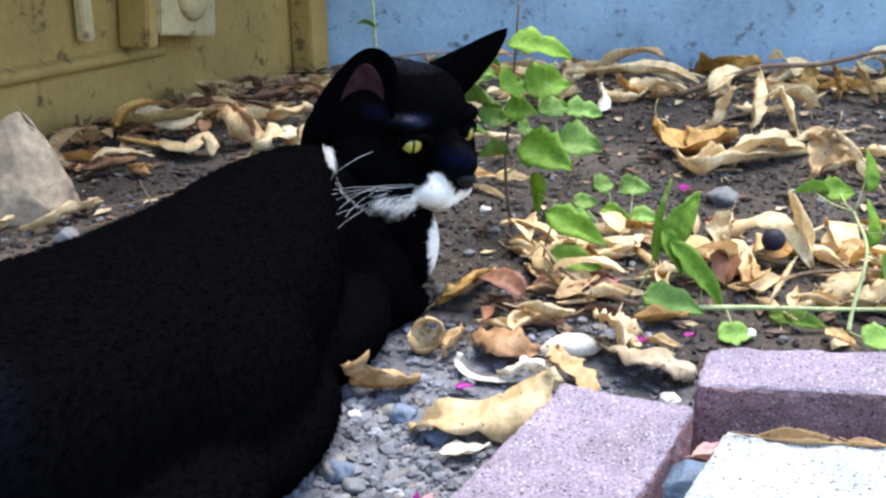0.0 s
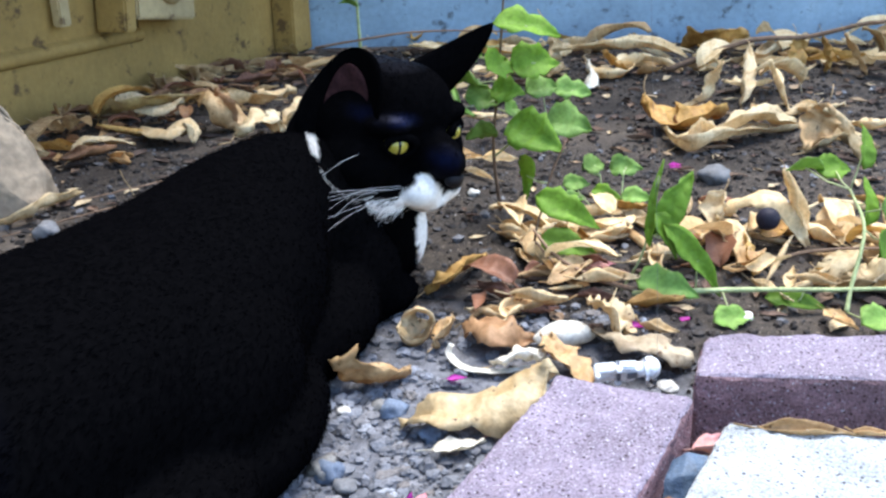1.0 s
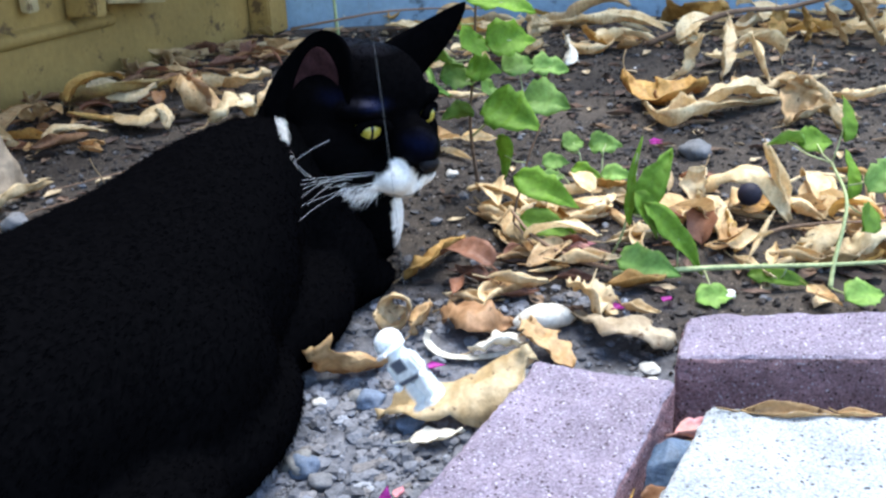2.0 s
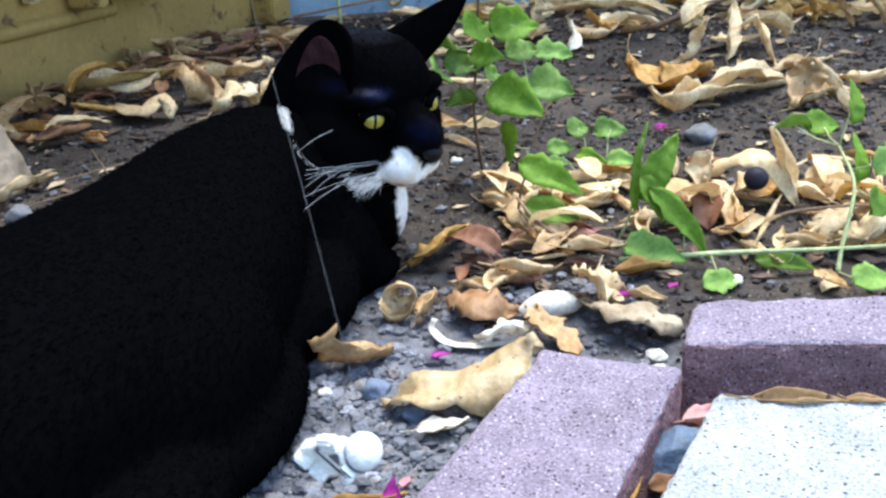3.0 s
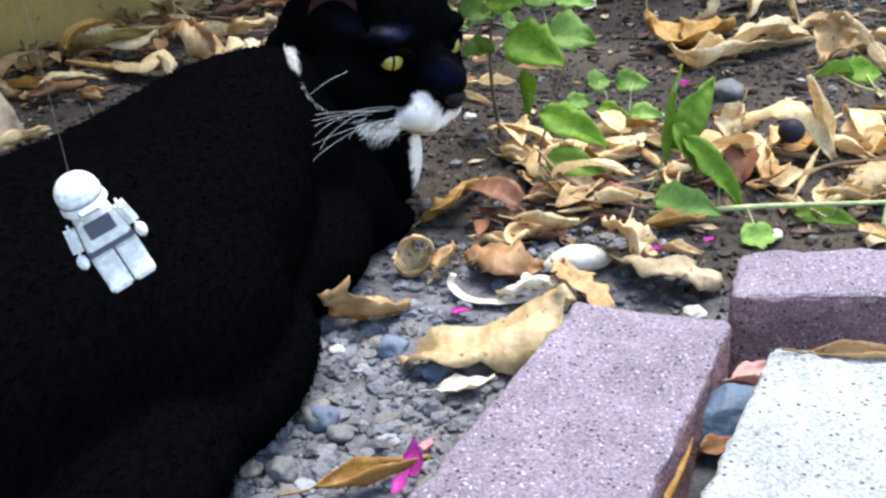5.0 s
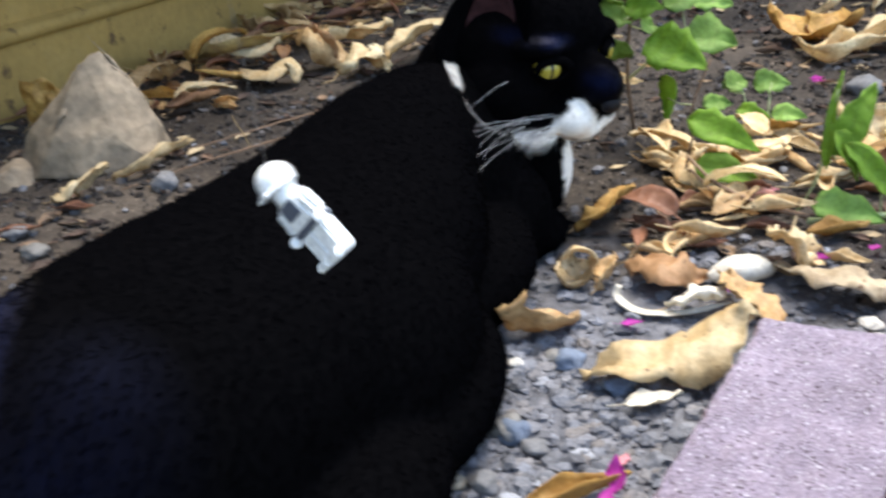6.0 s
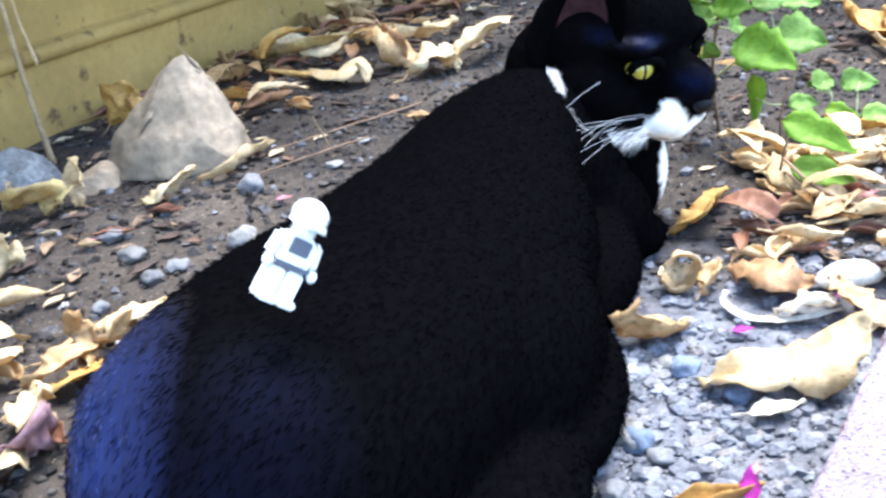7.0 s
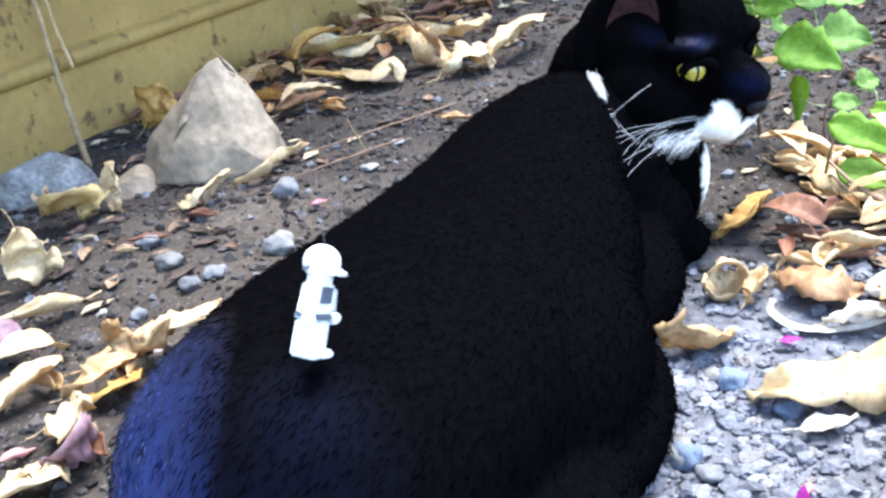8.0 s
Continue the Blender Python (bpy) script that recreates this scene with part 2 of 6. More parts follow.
def coat_material(name):
    """Short dense fur: black where the coat attribute is 0, white where it is 1; blue gloss patches paint in a sky
    sheen.
    """
    m, nt, b = material(name, 0.5, 0.0, 0.0)
    at = nt.nodes.new("ShaderNodeAttribute")
    at.attribute_name = "coat"
    black = ramp(nt, noise_tex(nt, 240.0, 3.0), [(0.3, (0.0011, 0.0011, 0.0013)), (0.7, (0.0020, 0.0019, 0.0022))])
    white = ramp(nt, noise_tex(nt, 300.0, 3.0), [(0.3, (0.70, 0.65, 0.58)), (0.7, (0.88, 0.84, 0.78))])
    nt.links.new(mix(nt, at.outputs["Fac"], black, white), b.inputs["Base Color"])
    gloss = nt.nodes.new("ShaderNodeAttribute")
    gloss.attribute_name = "sky_sheen"
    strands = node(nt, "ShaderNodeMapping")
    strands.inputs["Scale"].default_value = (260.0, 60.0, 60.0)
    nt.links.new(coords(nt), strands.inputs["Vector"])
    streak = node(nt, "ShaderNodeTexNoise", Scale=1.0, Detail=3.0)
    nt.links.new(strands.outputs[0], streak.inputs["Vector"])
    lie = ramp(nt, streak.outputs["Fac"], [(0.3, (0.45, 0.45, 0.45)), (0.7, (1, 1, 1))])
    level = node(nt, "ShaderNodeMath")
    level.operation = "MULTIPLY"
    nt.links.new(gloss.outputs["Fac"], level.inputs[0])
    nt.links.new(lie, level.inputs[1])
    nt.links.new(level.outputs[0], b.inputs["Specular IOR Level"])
    # high IOR and blue tints put the sky's reflection into the patches
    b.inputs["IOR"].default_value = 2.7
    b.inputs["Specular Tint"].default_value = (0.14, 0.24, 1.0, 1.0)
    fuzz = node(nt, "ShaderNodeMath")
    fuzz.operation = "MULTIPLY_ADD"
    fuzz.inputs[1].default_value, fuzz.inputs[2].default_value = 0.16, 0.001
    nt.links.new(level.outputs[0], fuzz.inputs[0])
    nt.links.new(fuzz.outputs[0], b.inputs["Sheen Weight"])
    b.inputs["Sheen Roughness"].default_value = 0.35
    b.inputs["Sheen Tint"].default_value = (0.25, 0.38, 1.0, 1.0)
    return m


def plain(name, colour, rough, spec=0.5):
    m, nt, b = material(name, rough, 0.0, spec)
    b.inputs["Base Color"].default_value = (*colour, 1)
    return m


def iris_material():
    """Yellow-green iris, darker towards its rim."""
    m, nt, b = material("cat_iris", 0.12, 0.0, 0.6)
    col = ramp(nt, noise_tex(nt, 500.0, 3.0), [(0.3, (0.27, 0.22, 0.025)), (0.7, (0.42, 0.35, 0.05))])
    nt.links.new(col, b.inputs["Base Color"])
    return m


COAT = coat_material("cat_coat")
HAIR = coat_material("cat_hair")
IRIS = iris_material()
PUPIL = plain("cat_pupil", (0.004, 0.004, 0.004), 0.08)
NOSE = mottled("cat_nose", (0.010, 0.009, 0.011), 0.55, 200.0, 900.0, 0.2, 0.4, 0.001, 0.15)
EAR_SKIN = mottled("ear_skin", (0.052, 0.023, 0.024), 0.9, 70.0, 400.0, 0.7, 0.3, 0.002, 0.03)
WHISKER = plain("whisker_white", (0.8, 0.8, 0.8), 0.4)
TOY_WHITE = mottled("toy_white_plastic", (0.86, 0.86, 0.84), 0.3, 60.0, 400.0, 0.04, 0.05, 0.0005, 0.5, 0.0)
TOY_DARK = plain("toy_dark_plastic", (0.10, 0.11, 0.14), 0.4)


# ---- mesh helpers ----
def linked(name, bm_or_mesh, mat, parent=None, label="", smooth=True):
    if isinstance(bm_or_mesh, bmesh.types.BMesh):
        me = bpy.data.meshes.new(name)
        bm_or_mesh.to_mesh(me)
        bm_or_mesh.free()
    else:
        me = bm_or_mesh
    if mat and not me.materials:
        me.materials.append(mat)
    if smooth:
        me.shade_smooth()
    ob = new(name, me)
    if parent:
        ob.parent = parent
    if label:
        ob["label"] = label
    return ob


def part(name, bm, mat, parent, label="", smooth=True):
    return linked(name, bm, mat, parent, label, smooth)


def pydata(name, verts, faces):
    me = bpy.data.meshes.new(name)
    me.from_pydata([tuple(v) for v in verts], [], faces)
    me.update()
    return me


def grid_faces(nu, nv):
    return [(i * nv + j, i * nv + j + 1, (i + 1) * nv + j + 1, (i + 1) * nv + j) for i in range(nu - 1) for j in range(nv - 1)]


def tube(bm, points, radii, sides=7):
    """A tapered tube along points."""
    rings = []
    pts = [Vector(p) for p in points]
    for i, p in enumerate(pts):
        d = (pts[min(i + 1, len(pts) - 1)] - pts[max(i - 1, 0)]).normalized()
        side = d.cross(Vector((0.31, 0.17, 0.93))).normalized()
        other = d.cross(side)
        r = radii[i] if isinstance(radii, (list, tuple)) else radii
        rings.append([bm.verts.new(p + r * (math.cos(a) * side + math.sin(a) * other)) for a in (2 * math.pi * k / sides for k in range(sides))])
    for a, b in zip(rings, rings[1:]):
        for k in range(sides):
            bm.faces.new((a[k], a[(k + 1) % sides], b[(k + 1) % sides], b[k]))
    bm.faces.new(rings[0][::-1])
    bm.faces.new(rings[-1])


def curve_points(points, n=24):
    """A smooth line through a few points."""
    p = [Vector(q) for q in points]
    p = [2 * p[0] - p[1], *p, 2 * p[-1] - p[-2]]
    out = []
    for i in range(1, len(p) - 2):
        for k in range(n):
            t = k / n
            a, b, c, d = p[i - 1:i + 3]
            out.append(0.5 * (2 * b + (c - a) * t + (2 * a - 5 * b + 4 * c - d) * t * t + (3 * b - 3 * c + d - a) * t ** 3))
    return out + [p[-2]]


def ellipsoid(bm, centre, radii, turn=(0, 0, 0), seg=24):
    m = pose(*centre, *turn) @ Matrix.Diagonal((*radii, 1))
    bmesh.ops.create_uvsphere(bm, u_segments=seg, v_segments=seg // 2, radius=1.0, matrix=m)


def box(bm, centre, size, turn=(0, 0, 0)):
    return bmesh.ops.create_cube(bm, size=1.0, matrix=pose(*centre, *turn) @ Matrix.Diagonal((*size, 1)))["verts"]


def merged(bm, voxel, smooth=6):
    """The outer skin of overlapping solids, as one smooth mesh."""
    me = bpy.data.meshes.new("solid")
    bm.to_mesh(me)
    bm.free()
    ob = new("solid", me)
    mod = ob.modifiers.new("skin", "REMESH")
    mod.mode, mod.voxel_size = "VOXEL", voxel
    if smooth:
        sm = ob.modifiers.new("soft", "SMOOTH")
        sm.factor, sm.iterations = 0.5, smooth
    out = bpy.data.meshes.new_from_object(ob.evaluated_get(bpy.context.evaluated_depsgraph_get()))
    bpy.data.objects.remove(ob)
    bpy.data.meshes.remove(me)
    return out


def points_of(me):
    co = np.empty(len(me.vertices) * 3, np.float32)
    me.vertices.foreach_get("co", co)
    return co.reshape(-1, 3)


WAVES = np.random.default_rng(5).normal(size=(26, 4))


def ground_z(x, y):
    """Height of the earth: low lumps, a slight rise to the walls."""
    x, y = np.asarray(x, float), np.asarray(y, float)
    z = np.zeros_like(x * y)
    for a, b, c, d in WAVES:
        k = 14 + 30 * abs(d)
        z = z + 0.0011 / (0.6 + abs(d)) * np.sin(k * (a * x + b * y) * 0.7 + 6 * c)
    near = np.exp(-((x - 0.1) / 3) ** 2 - ((y - 1.2) / 3) ** 2)
    return z * near


def gz(x, y):
    return float(ground_z(x, y))


# ---- the large structure ----
def build_ground():
    xs = np.concatenate([[-3000, -300, -40, -8, -3], np.linspace(-1.5, 1.5, 240), [3, 8, 40, 300, 3000]])
    ys = np.concatenate([[-3000, -300, -40, -8, -2], np.linspace(0.15, 3.0, 230), [8, 40, 300, 3000]])
    gx, gy = np.meshgrid(xs, ys, indexing="ij")
    verts = np.stack([gx, gy, ground_z(gx, gy) - 0.002], -1).reshape(-1, 3)
    ob = linked("ground", pydata("ground", verts, grid_faces(len(xs), len(ys))), EARTH)
    tagged(ob, "dark damp earth with grit and crumbs", "ground", kind="structure")


def swept_wall(name, mat, start, end, profile):
    """A wall whose profile (out, up) runs from start to end on the ground."""
    s, e = Vector((*start, 0)), Vector((*end, 0))
    d = (e - s).normalized()
    n = Vector((d.y, -d.x, 0))
    steps = 40
    verts = []
    for i in range(steps + 1):
        p = s.lerp(e, i / steps)
        verts += [p + n * o + Vector((0, 0, z)) for o, z in profile]
    k = len(profile)
    faces = [(i * k + j, (i + 1) * k + j, (i + 1) * k + (j + 1) % k, i * k + (j + 1) % k) for i in range(steps) for j in range(k)]
    faces += [tuple(range(k)), tuple(steps * k + j for j in reversed(range(k)))]
    me = pydata(name, verts, faces)
    bm = bmesh.new()
    bm.from_mesh(me)
    bmesh.ops.recalc_face_normals(bm, faces=bm.faces)
    bm.to_mesh(me)
    bm.free()
    ob = linked(name, me, mat, smooth=False)
    return ob


def along(s, out, z):
    """A place on the yellow wall: metres along its foot, out from it, and up."""
    d = Vector((0.483, 1.552, 0)).normalized()
    p = Vector((-0.853, 1.241, 0)) + d * s + Vector((d.y, -d.x, 0)) * out
    return Vector((p.x, p.y, z))


def build_walls():
    foot, far = along(-1.9, 0, 0), along(1.72, 0, 0)
    face = [(-0.22, -0.05), (0.0, -0.05), (0.0, 0.103)]
    bead = [(0.013 * math.sin(a), 0.116 - 0.013 * math.cos(a)) for a in np.linspace(0.1, math.pi - 0.1, 9)]
    # upper part is unseen, raised to 2.6 m to block sky light
    upper = [(-0.006, 0.133), (-0.006, 0.255), (0.02, 0.262), (0.02, 0.30), (-0.004, 0.31), (-0.004, 2.6), (-0.22, 2.6)]
    joint = along(0.86, 0, 0)
    w = swept_wall("wall_west", YELLOW, foot[:2], joint[:2], face + bead + upper)
    tagged(w, "yellow painted wall with a rounded bead, stained, its unseen top raised", "wall", kind="structure")
    # same unseen height here, also holding back the sky
    w = swept_wall("wall_west_end", YELLOW, joint[:2], far[:2], [(-0.22, -0.05), (0.0, -0.05), (0.0, 2.6), (-0.22, 2.6)])
    tagged(w, "smooth yellow painted wall beside the corner, stained", "wall", kind="structure")
    # ledge is added out of view, only to darken the wall's foot
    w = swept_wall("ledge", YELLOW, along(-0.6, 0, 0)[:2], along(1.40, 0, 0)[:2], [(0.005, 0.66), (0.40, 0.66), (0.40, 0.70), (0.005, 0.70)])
    tagged(w, "unseen ledge added to shade the foot of the yellow wall", "ledge", kind="structure")
    w = swept_wall("wall_north", BLUE, (-0.62, 2.710), (4.0, 2.451), [(-0.2, -0.05), (0.0, -0.05), (0.0, 2.3), (-0.2, 2.3)])
    tagged(w, "blue painted wall with dark scuffs and stains", "wall", kind="structure")


build_ground()
build_walls()


def build_trim():
    """The cream moulding on the yellow wall: batten, block and round boss."""
    bm = bmesh.new()
    ang = math.degrees(math.atan2(1.552, 0.483))
    box(bm, along(0.62, 0.012, 0.245), (0.03, 0.02, 0.17), (0, 0, ang))
    bmesh.ops.bevel(bm, geom=bm.edges[:], offset=0.003, segments=2, affect="EDGES")
    t = linked("wall_batten", bm, CREAM_PAINT, smooth=False)
    tagged(t, "thin cream batten nailed on the yellow wall", "batten")
    thing = new("wall_bracket")
    thing.location = along(0.86, 0.0, 0.125)
    tagged(thing, "cream wooden bracket block with a round boss", "bracket")
    rot = pose(0, 0, 0, 0, 0, ang)
    for name, mat, c, size in (("side_board", YELLOW, (-0.105, -0.035, 0.13), (0.035, 0.07, 0.24)), ("block", CREAM_PAINT, (0.03, -0.032, 0.14), (0.2, 0.06, 0.24))):
        bm = bmesh.new()
        box(bm, c, size, (0, 6, 0))
        bmesh.ops.bevel(bm, geom=bm.edges[:], offset=0.004, segments=2, affect="EDGES")
        bm.transform(rot)
        part(name, bm, mat, thing, smooth=False)
    bm = bmesh.new()
    ellipsoid(bm, (0.035, -0.066, 0.100), (0.05, 0.022, 0.05))
    bm.transform(rot)
    part("boss", bm, CREAM_PAINT, thing, "round turned boss")
    bm = bmesh.new()
    box(bm, along(1.47, 0.032, 0.42), (0.10, 0.06, 0.84), (0, 0, ang))
    bmesh.ops.bevel(bm, geom=bm.edges[:], offset=0.004, segments=2, affect="EDGES")
    t = linked("corner_post", bm, YELLOW, smooth=False)
    tagged(t, "yellow painted corner post with dark stains", "post")


build_trim()


def slab(name, mat, corners, low, high, label, category, seed, wear=0.004):
    """A cast block with worn edges; corners run round its top."""
    bm = bmesh.new()
    top = [bm.verts.new((x, y, high)) for x, y in corners]
    bot = [bm.verts.new((x, y, low)) for x, y in corners]
    bm.faces.new(top)
    bm.faces.new(bot[::-1])
    for i in range(4):
        j = (i + 1) % 4
        bm.faces.new((top[i], bot[i], bot[j], top[j]))
    bmesh.ops.recalc_face_normals(bm, faces=bm.faces)
    bmesh.ops.bevel(bm, geom=bm.edges[:], offset=wear, segments=3, affect="EDGES", profile=0.6)
    bmesh.ops.triangulate(bm, faces=bm.faces)
    for _ in range(5):
        long = [e for e in bm.edges if e.calc_length() > 0.0055]
        bmesh.ops.subdivide_edges(bm, edges=long, cuts=1)
        bmesh.ops.triangulate(bm, faces=[f for f in bm.faces if len(f.verts) > 3])
    bm.normal_update()
    for v in bm.verts:
        p = v.co * 55 + Vector((seed, 0, 0))
        v.co += v.normal * (0.0018 * noise.noise(p) + 0.0013 * noise.noise(p * 4) + 0.0011 * noise.noise(p * 9))
    # on bricks, steep faces take the redder, darker side material
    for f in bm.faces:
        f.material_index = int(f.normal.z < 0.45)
    me = bpy.data.meshes.new(name)
    bm.to_mesh(me)
    bm.free()
    me.materials.append(mat)
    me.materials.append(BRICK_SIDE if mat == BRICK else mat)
    ob = linked(name, me, None)
    return tagged(ob, label, category, "loose paving bricks")


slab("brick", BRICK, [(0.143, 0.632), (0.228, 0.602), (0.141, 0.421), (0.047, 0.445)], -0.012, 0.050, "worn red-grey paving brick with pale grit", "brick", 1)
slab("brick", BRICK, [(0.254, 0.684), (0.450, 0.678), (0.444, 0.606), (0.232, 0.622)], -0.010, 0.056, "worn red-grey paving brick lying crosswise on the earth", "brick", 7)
slab("paver", PAVER, [(0.240, 0.566), (0.385, 0.540), (0.330, 0.385), (0.150, 0.400)], -0.010, 0.052, "white painted paver with dark pits", "paver", 13)


# ---- stones ----
def stone_bm(seed, size, squash, sub=3, sharp=0.30):
    bm = bmesh.new()
    bmesh.ops.create_icosphere(bm, subdivisions=sub, radius=size / 2)
    off = Vector((seed * 3.7, seed * 1.3, 0))
    for v in bm.verts:
        n = v.co.normalized()
        k = 1 + sharp * noise.noise(n * 1.3 + off) + sharp * 0.5 * noise.cell(n * 1.6 + off) + 0.06 * noise.noise(n * 6 + off)
        v.co = n * size / 2 * k
        v.co.z *= squash
    return bm


PEBBLES = [0]


def pebble(kind, x, y, size, squash):
    PEBBLES[0] += 1
    ob = linked("pebble", stone_bm(PEBBLES[0], max(size, 0.006) * 1.05, squash), STONE[kind])
    ob.matrix_world = pose(x, y, gz(x, y) + size * squash * 0.22, 0, 0, 37 * PEBBLES[0])
    tagged(ob, {"blue_grey": "blue-grey pebble half sunk in the gravel", "grey": "dull grey pebble on the earth", "pale_grey": "pale grey pebble on the earth", "buff": "buff pebble in the gravel", "white": "small white chip of stone"}[kind], "pebble", "pebbles")


def rock(mat, x, y, turn, size, shape, seed, label):
    """A broken rock: the hull of a few points, its edges worn and its faces rough."""
    bm = bmesh.new()
    for p in shape:
        bm.verts.new(Vector(p) * size)
    bmesh.ops.convex_hull(bm, input=bm.verts[:])
    bmesh.ops.delete(bm, geom=[v for v in bm.verts if not v.link_faces], context="VERTS")
    bmesh.ops.dissolve_limit(bm, angle_limit=radians(4), verts=bm.verts[:], edges=bm.edges[:])
    bmesh.ops.bevel(bm, geom=bm.edges[:], offset=0.05 * size, segments=2, affect="EDGES", profile=0.6)
    bmesh.ops.triangulate(bm, faces=bm.faces)
    for _ in range(5):
        bmesh.ops.subdivide_edges(bm, edges=[e for e in bm.edges if e.calc_length() > 0.045 * size], cuts=1)
        bmesh.ops.triangulate(bm, faces=[f for f in bm.faces if len(f.verts) > 3])
    bm.normal_update()
    off = Vector((seed, 2.0 * seed, 0))
    for v in bm.verts:
        q = v.co / size
        v.co += v.normal * size * (0.035 * noise.noise(q * 3 + off) + 0.010 * noise.noise(q * 9 + off) + 0.004 * noise.noise(q * 28 + off))
    ob = linked("rock", bm, mat)
    ob.matrix_world = pose(x, y, gz(x, y) - 0.003, 0, 0, turn)
    return tagged(ob, label, "rock")


POINTED = ((-0.95, -0.3, 0), (-0.7, 0.6, 0), (0.3, 0.7, 0), (0.9, 0.2, 0), (0.85, -0.45, 0), (0, -0.75, 0), (-0.6, -0.6, 0), (-0.72, -0.2, 0.5), (0.86, -0.15, 0.48), (0.45, -0.6, 0.42), (-0.25, -0.62, 0.5), (0.30, 0, 1.40), (0.16, -0.08, 1.33), (0.36, 0.06, 1.30), (0.66, 0, 0.92), (-0.36, 0.1, 0.80), (-0.1, -0.34, 0.92))
FLATTISH = ((-1, -0.2, 0), (-0.7, 0.5, 0), (0.4, 0.6, 0), (1, 0.1, 0), (0.7, -0.5, 0), (-0.4, -0.6, 0), (-0.8, 0, 0.45), (-0.3, -0.35, 0.66), (0.2, 0.2, 0.75), (0.75, 0, 0.6), (0.5, -0.4, 0.42), (-0.5, 0.35, 0.5))
rock(ROCK, -0.528, 1.205, 8, 0.098, POINTED, 3, "large pointed tan rock standing by the yellow wall")
rock(ROCK_GREY, -0.735, 1.150, 12, 0.074, FLATTISH, 8, "glassy grey and white rock lying by the wall")
rock(ROCK, -0.605, 1.145, 60, 0.040, FLATTISH, 12, "small brown rock between dry leaves")


# ---- the cat ----
def fur(me, count, length, seed, flow, lift=0.22, width=0.0003):
    """Short hairs on a skin, combed along flow(points); returns a mesh of thin blades that keeps the coat colour."""
    rng = np.random.default_rng(seed)
    me.calc_loop_triangles()
    tri = np.array([t.vertices[:] for t in me.loop_triangles])
    co = points_of(me)
    a, b, c = co[tri[:, 0]], co[tri[:, 1]], co[tri[:, 2]]
    cross = np.cross(b - a, c - a)
    area = np.linalg.norm(cross, axis=1)
    pick = rng.choice(len(tri), count, p=area / area.sum())
    u, v = rng.random((2, count))
    flip = u + v > 1
    u[flip], v[flip] = 1 - u[flip], 1 - v[flip]
    p = a[pick] + u[:, None] * (b - a)[pick] + v[:, None] * (c - a)[pick]
    n = cross[pick] / area[pick][:, None]
    f = flow(p)
    f = f - (f * n).sum(1)[:, None] * n
    f /= np.linalg.norm(f, axis=1)[:, None] + 1e-9
    d = f + lift * n + rng.normal(0, 0.22, (count, 3))
    d /= np.linalg.norm(d, axis=1)[:, None]
    side = np.cross(d, n)
    side /= np.linalg.norm(side, axis=1)[:, None] + 1e-9
    coat = np.empty(len(me.vertices), np.float32)
    me.attributes["coat"].data.foreach_get("value", coat)
    hair = coat[tri[pick, 0]]
    ln = length * rng.uniform(0.6, 1.25, (count, 1)) * (1 - 0.5 * hair[:, None])
    p = p - 0.0006 * n
    verts = np.stack([p - side * width, p + side * width, p + d * ln * 0.6 + n * 0.0002 + side * width * 0.5, p + d * ln - n * ln * 0.12], 1).reshape(-1, 3)
    out = bpy.data.meshes.new("fur")
    out.vertices.add(count * 4)
    out.vertices.foreach_set("co", verts.astype(np.float32).ravel())
    base = np.arange(count)[:, None] * 4
    idx = np.concatenate([base + [0, 1, 2], base + [0, 2, 3]], 1).ravel()
    out.loops.add(len(idx))
    out.loops.foreach_set("vertex_index", idx.astype(np.int32))
    out.polygons.add(count * 2)
    out.polygons.foreach_set("loop_start", np.arange(0, len(idx), 3, dtype=np.int32))
    out.update()
    out.attributes.new("coat", "FLOAT", "POINT").data.foreach_set("value", np.repeat(hair, 4))
    # hairs carry a small share of the painted sheen
    sky_sheen = np.empty(len(me.vertices), np.float32)
    me.attributes["sky_sheen"].data.foreach_get("value", sky_sheen)
    out.attributes.new("sky_sheen", "FLOAT", "POINT").data.foreach_set("value", np.repeat(0.12 * sky_sheen[tri[pick, 0]], 4))
    return out


def paint_sheen(me, patches):
    """Marks the patches that get a painted blue sky sheen: (centre, radii, amount) ellipsoids that fade out."""
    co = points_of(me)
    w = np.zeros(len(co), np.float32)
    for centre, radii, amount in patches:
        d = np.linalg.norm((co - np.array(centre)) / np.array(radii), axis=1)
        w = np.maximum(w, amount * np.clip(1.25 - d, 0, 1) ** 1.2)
    me.attributes.new("sky_sheen", "FLOAT", "POINT").data.foreach_set("value", w.astype(np.float32))


def tuft(path, count, length, spread, way, seed, width=0.00022):
    """White hairs rooted along a line, combed one way."""
    r = np.random.default_rng(seed)
    line = np.array([p[:] for p in curve_points(path, 12)])
    root = line[r.integers(0, len(line), count)] + r.normal(0, spread, (count, 3))
    d = np.array(way) + r.normal(0, 0.25, (count, 3))
    d /= np.linalg.norm(d, axis=1)[:, None]
    side = np.cross(d, r.normal(0, 1, (count, 3)))
    side /= np.linalg.norm(side, axis=1)[:, None]
    ln = length * r.uniform(0.5, 1.2, (count, 1))
    verts = np.stack([root - side * width, root + side * width, root + d * ln - np.array([0, 0, 0.12]) * ln], 1).reshape(-1, 3)
    me = pydata("tuft", verts, [(3 * k, 3 * k + 1, 3 * k + 2) for k in range(count)])
    me.attributes.new("coat", "FLOAT", "POINT").data.foreach_set("value", np.ones(3 * count, np.float32))
    return me


